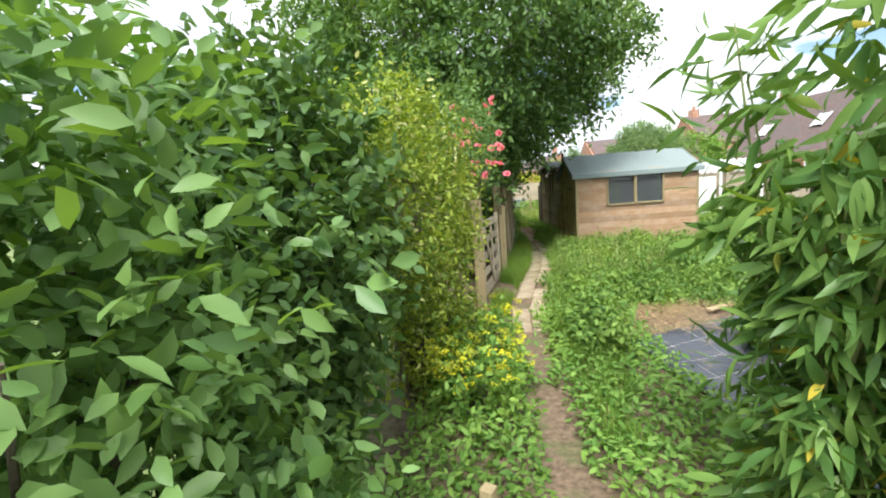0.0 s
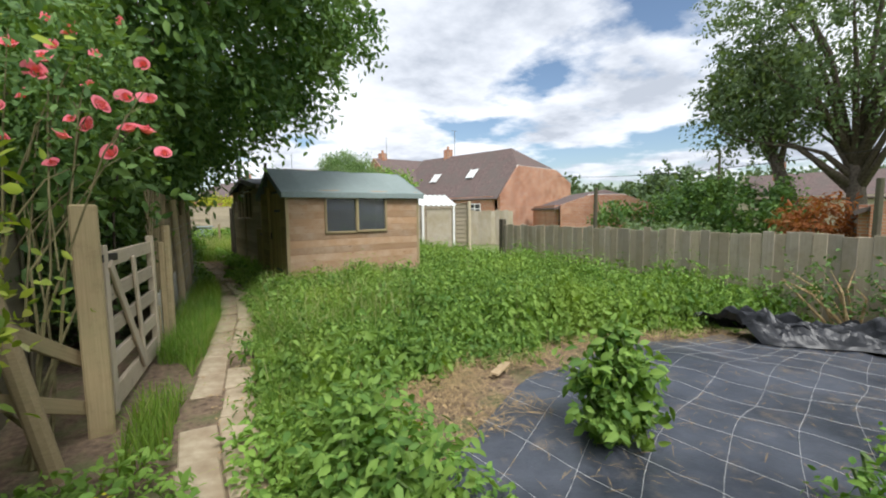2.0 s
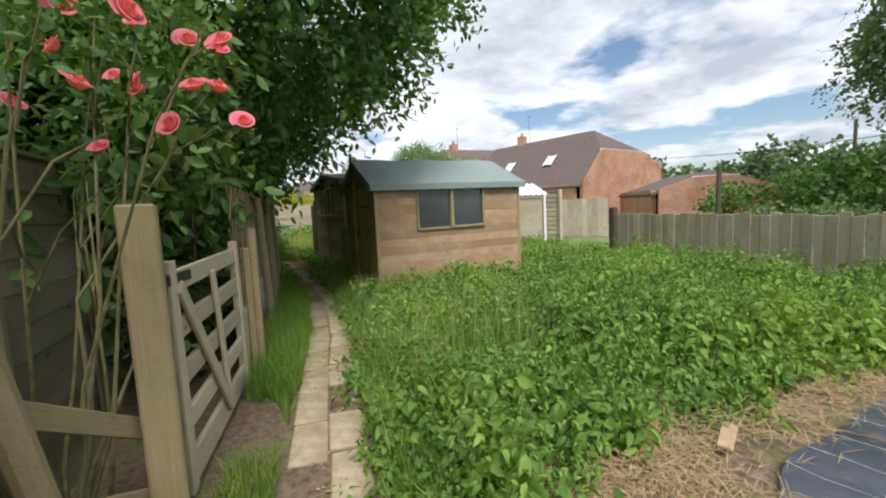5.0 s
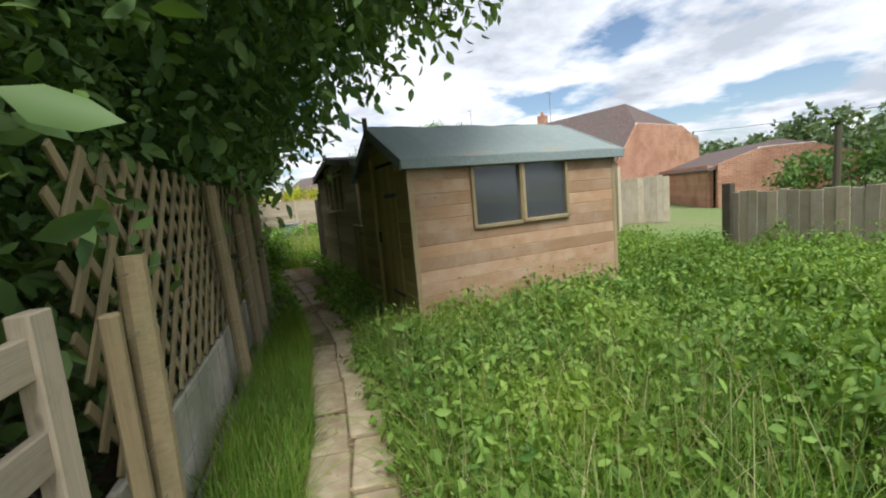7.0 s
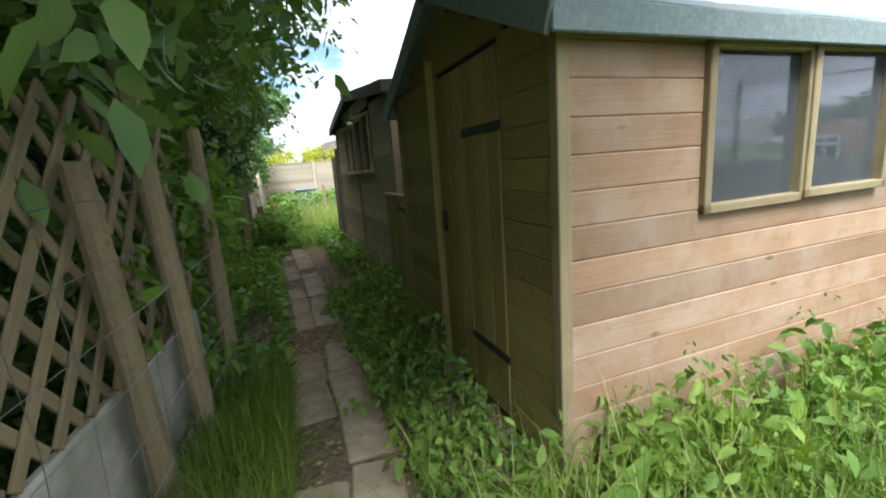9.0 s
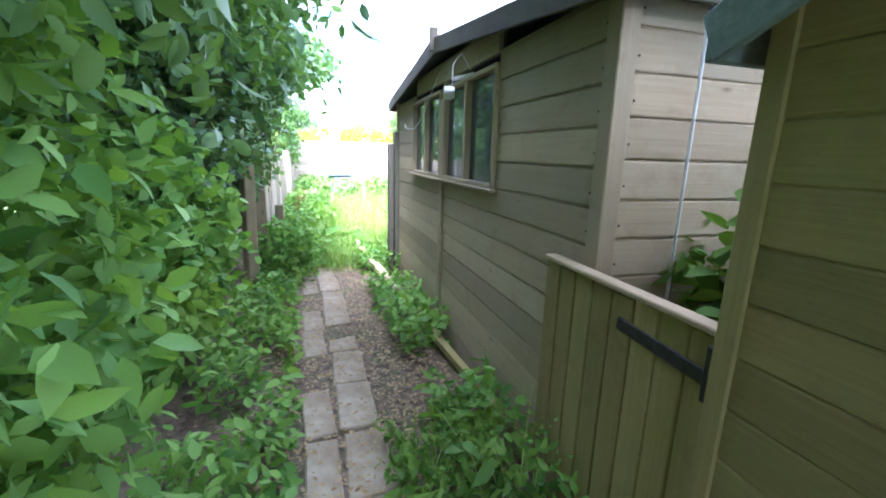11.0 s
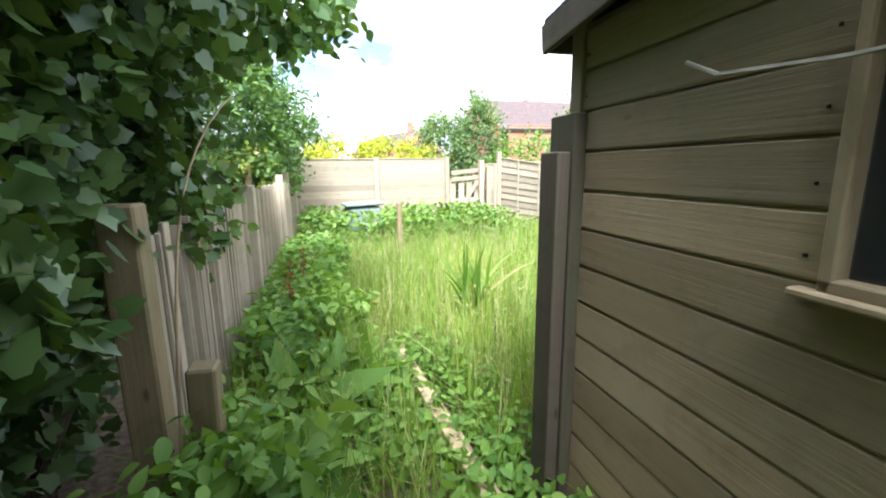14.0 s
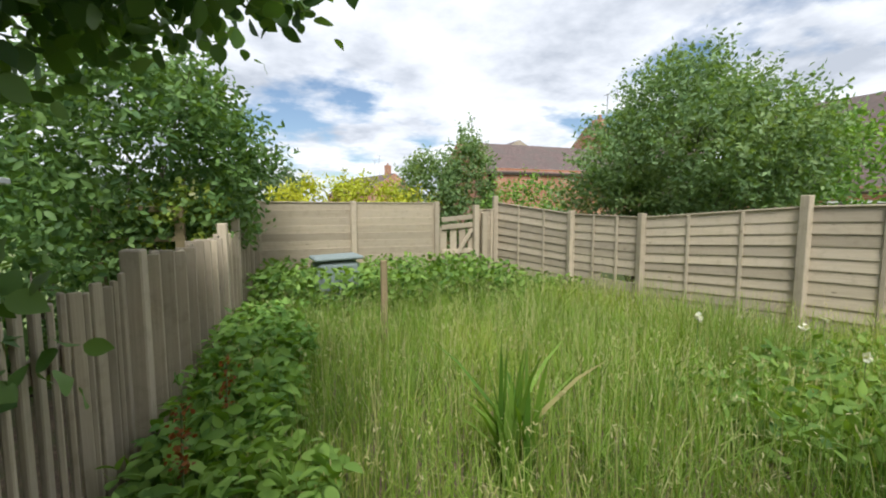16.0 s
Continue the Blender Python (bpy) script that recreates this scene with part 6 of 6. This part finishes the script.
# plants on and round the membrane
shrub("nettle_clump", "bushy nettle growing up through the weed membrane", "nettle", 0.30, 2.96,
      [((0, 0, 0.30), (0.21, 0.21, 0.32), 130, 10, 0.05, 0.3), ((0.02, 0.0, 0.52), (0.09, 0.09, 0.14), 30, 8, 0.04, 0.3)], "nettle", "nettle", 0.07, 7, "stem", 0.5, 0.05)
shrub("weed_clump", "low spreading weed clump on the membrane", "weed", 1.36, 1.85,
      [((0, 0, 0.08), (0.26, 0.24, 0.09), 90, 10, 0.04, 0.3)], "lush", "oval", 0.045, 4, "stem", 0.4)
shrub("weed_clump", "tall straggling weed at the membrane edge", "weed", 0.62, 1.92,
      [((0, 0, 0.08), (0.26, 0.20, 0.09), 40, 8, 0.04, 0.3), ((0.05, 0.05, 0.2), (0.04, 0.05, 0.1), 7, 5, 0.04, 0.3)], "lush", "oval", 0.05, 6, "stem", 0.5)
gr = shrub("goldenrod", "leafy plant with flat yellow flower heads by the fence", "plant", 3.1, 1.0,
      [((0, 0, 0.16), (0.45, 0.4, 0.2), 150, 10, 0.06, 0.3), ((0.2, 0.25, 0.3), (0.2, 0.2, 0.2), 40, 8, 0.06, 0.3)], "lush", "oval", 0.08, 5, "stem", 0.5)
flowers(gr, [(random.uniform(-0.3, 0.3), random.uniform(-0.3, 0.4), random.uniform(0.30, 0.46)) for _ in range(22)], 0.045, "yellow", 9, "flower_head")
shrub("bindweed", "climbing leafy weed on the pale fence panel", "weed", 3.9, 1.05, [((0, 0, 0.45), (0.14, 0.22, 0.45), 70, 9, 0.06, 0.3)], "nettle", "broad", 0.09, 3, "stem")
shrub("brambles", "dry bramble tangle against the low fence", "bramble", 3.95, 2.35, [((0, 0, 0.5), (0.2, 0.4, 0.5), 60, 8, 0.08, 0.3), ((0, 0.7, 0.4), (0.2, 0.4, 0.35), 60, 8, 0.08, 0.3)], "hedge", "oval", 0.06, 9, "straw")
yb = shrub("young_nettles", "young lime green nettles at the bed edge", "nettle", -1.02, 3.2, [((0, 0, 0.25), (0.22, 0.45, 0.26), 230, 10, 0.08, 0.3)], "nettle", "oval", 0.062, 6, "stem", 0.6)
# dry cut grass along the membrane edge
dry = thing("dry_grass", 0, 0, 0, 0, "brown dried grass and cut stems round the membrane", "dry grass", kind="stuff")
P = scatter(3000, -1.0, 3.0, 2.9, 4.6, lambda x, y: in_bed(x, y + 0.18 + 0.3 * random.random() ** 2) and not in_bed(x, y - 0.1))
P[:, 2] = RNG.uniform(0.03, 0.10, len(P))
place("stems", leaf_mesh("stems", P, 0.13, "straw", "straw", 0.88), None, dry)
P = scatter(1500, -0.85, 0.3, 3.35, 4.3)
P[:, 2] = RNG.uniform(0.03, 0.09, len(P))
place("stems", leaf_mesh("stems", P, 0.12, "straw", "straw", 0.85), None, dry)
P = scatter(220, -0.85, -0.1, 3.3, 4.25)
P[:, 2] = RNG.uniform(0.03, 0.12, len(P))
place("stems", leaf_mesh("stems", P, 0.032, "oval", "straw", 0.7), None, dry)
P = scatter(700, -0.5, 3.2, 0.6, 3.3)
P[:, 2] = 0.06
place("stems", leaf_mesh("stems", P, 0.09, "straw", "straw", 0.95), None, dry)
P = scatter(3500, -1.5, 0.05, 3.0, 15.0, lambda x, y: abs(x - path_centre(y)) < 0.75)
P[:, 2] = 0.01
place("litter", leaf_mesh("litter", P, 0.035, "small", "straw", 0.8), None, dry)

P = scatter(2600, -1.0, 1.6, 5.8, 8.5, lambda x, y: x > path_centre(y) + 0.3)
P[:, 2] = RNG.uniform(0.05, 0.42, len(P))
place("leaves", leaf_mesh("leaves", P, 0.062, "oval", "nettle", 0.45), None, g2)
P = scatter(6500, -1.25, -0.05, 9.6, 14.8, lambda x, y: abs(x - path_centre(y) - 0.15) < 0.6)
P[:, 2] = RNG.uniform(0.012, 0.035, len(P))
place("litter", leaf_mesh("litter", P, 0.03, "small", "straw", 0.85), None, dry)
shrub("nettle_clump", "nettles growing up behind the low gate", "nettle", 0.6, 10.78, [((0, 0, 0.6), (0.35, 0.2, 0.5), 110, 10, 0.07, 0.4)], "nettle", "oval", 0.11, 5, "stem", 0.4)
vine = thing("bare_vine", -1.36, 14.62, 0, 0, "pale bare vine stem arching out of the ivy", "vine")
part("stem", tube([(0.02 + 0.24 * f ** 3 + 0.02 * math.sin(6 * f), 0.4 * f, 0.05 + 1.9 * f - 0.26 * f ** 4) for f in [i / 18 for i in range(19)]], [0.008 - 0.005 * i / 18 for i in range(19)], 7), "pale", vine, smooth=True)

# bushes beyond the fences
shrub("elder_bush", "large pale-flowered elder bush above the weathered garden fence", "bush", 5.5, 20.2,
      [((0, 0, 2.45), (1.6, 1.6, 1.5), 1700, 20, 0.13, 0.4), ((-0.9, 0.9, 1.55), (0.9, 0.9, 0.7), 260, 16, 0.12, 0.5), ((0.9, -0.9, 2.3), (0.8, 0.8, 1.0), 260, 14, 0.16, 0.3)], "elder", "oval", 0.085, 9)
shrub("laurel_bush", "rounded dark evergreen bush with white flower heads", "bush", -2.6, 20.6,
      [((0.1, 0, 1.9), (1.35, 1.5, 1.5), 1200, 18, 0.13, 0.6)], "hedge", "oval", 0.10, 8)
shrub("golden_hedge", "clipped golden yellow hedge behind the far fence", "hedge", 0.3, 23.6, [((0, 0, 1.5), (1.7, 0.6, 0.62), 420, 16, 0.1, 0.5)], "yhedge", "oval", 0.08, 6)
shrub("conifer_bush", "grey-green conical garden bushes beyond the fence", "bush", 2.7, 24.2, [((-0.6, 0, 1.6), (0.75, 0.6, 1.3), 380, 20, 0.1, 0.5), ((0.5, 0.2, 1.8), (0.65, 0.5, 1.7), 420, 20, 0.1, 0.5)], "elder", "oval", 0.09, 5)
shrub("garden_hedge", "pale green garden hedge beyond the fence corner", "hedge", 4.4, 23.5, [((0, 0, 1.2), (1.1, 0.7, 1.0), 260, 16, 0.12, 0.5)], "lush", "oval", 0.09, 5)
shrub("garden_shrub", "yellow-green shrub inside the timber frame", "shrub", -1.95, 19.9, [((0, 0, 1.3), (0.45, 0.5, 0.4), 110, 14, 0.08, 0.4)], "gold", "oval", 0.07, 4)
shrub("neighbour_bush", "leafy shrub seen through the picket fence", "shrub", -2.7, 18.9, [((0, 0, 0.8), (0.6, 0.9, 0.7), 190, 14, 0.1, 0.4)], "hedge", "oval", 0.08, 4)
# overhanging spray at the end of the walk
tree("boundary_tree", "overhanging broad-leaved branch beside the picket fence", -2.6, 16.1, (0.1, 0, 2.0), 0.09,
     [((0.3, 0.1, 2.65), (0.9, 1.2, 0.75), 330, 18, 0.11, 0.4), ((0.75, 0.5, 2.3), (0.5, 0.7, 0.3), 70, 12, 0.08, 0.3), ((1.25, 0.3, 2.6), (0.8, 1.0, 0.38), 240, 12, 0.1, 0.3), ((0.95, -0.2, 1.15), (0.3, 0.35, 0.2), 26, 9, 0.07, 0.3)], "hedge", "broad", 0.095, 7)
# big tree beyond the low fence, with open crown
tree("ash_tree", "tall open-crowned ash tree with several trunks", 17.3, 5.3, (0.2, 0.3, 2.9), 0.30,
     [((0, 0.4, 7.2), (4.2, 4.0, 3.2), 640, 34, 0.26, 0.4), ((-0.5, 3.0, 4.9), (2.0, 2.0, 1.6), 130, 24, 0.3, 0.4), ((0, -1.8, 5.0), (1.6, 1.8, 1.5), 100, 24, 0.3, 0.4), ((0, 0.4, 9.6), (2.8, 2.8, 1.7), 170, 26, 0.3, 0.4)], "tree", "oval", 0.17, 6)
tree("ash_tree", "second leaning trunk of the ash group", 17.0, 6.6, (0.1, 1.3, 3.8), 0.26, [((0, 1.6, 5.6), (1.6, 1.8, 1.6), 110, 24, 0.3, 0.4)], "tree", "oval", 0.24, 7)
shrub("ivy_bank", "bank of ivy and brambles swallowing the barn", "hedge", 15.2, 8.6, [((0, 0, 1.1), (1.5, 2.6, 1.05), 420, 18, 0.2, 0.5), ((-1.2, 3.2, 0.7), (0.8, 1.2, 0.8), 130, 14, 0.16, 0.5)], "hedge", "oval", 0.17, 5)
shrub("brown_heap", "heap of brown cut brushwood by the ivy", "brushwood", 13.0, 5.3, [((0, 0, 0.7), (0.6, 1.0, 0.75), 150, 14, 0.12, 0.4)], "flower_rust", "lance", 0.2, 8)
shrub("garden_bush", "mixed garden shrubs beyond the low fence", "shrub", 10.5, 8.2, [((0, 0, 0.45), (0.9, 1.4, 0.4), 200, 14, 0.14, 0.4)], "tree", "oval", 0.11, 5)
shrub("elder_bush", "pale elder bush beside the grey outbuilding", "bush", 7.6, 20.0, [((0, 0, 2.2), (1.5, 1.4, 1.1), 320, 18, 0.15, 0.5)], "lush", "oval", 0.11, 6)
shrub("garden_bush", "shrubs beyond the pale fence panels", "bush", 11.5, -1.6, [((0, 0, 1.5), (1.2, 1.2, 1.5), 260, 16, 0.15, 0.5)], "lush", "oval", 0.13, 5)
# far woods: uneven crowns joined in one mass, distance haze put into their colour
P, O = [], []
rr = random.Random(11)
for k in range(90):
    a = radians(-25 + 150 * k / 89) if k < 60 else radians(95 + 70 * (k - 60) / 29)
    d = rr.uniform(48, 70)
    hgt = rr.uniform(2.6, 4.8) + (1.2 if 0.0 < a < 0.5 else 0)
    p, o = clumped((math.cos(a) * d, 6 + math.sin(a) * d, hgt * 0.45), (3.8, 3.8, hgt * 0.6), 70, 24, 0.5, 0.6, 0)
    P.append(p); O.append(o)
woods = thing("far_woods", 0, 0, 0, 0, "distant belt of mixed green trees, haze painted into the leaf colour", "woodland", kind="stuff")
place("canopy", leaf_mesh("canopy", np.concatenate(P), 0.55, "broad", "far", 0.2, np.concatenate(O)), None, woods)
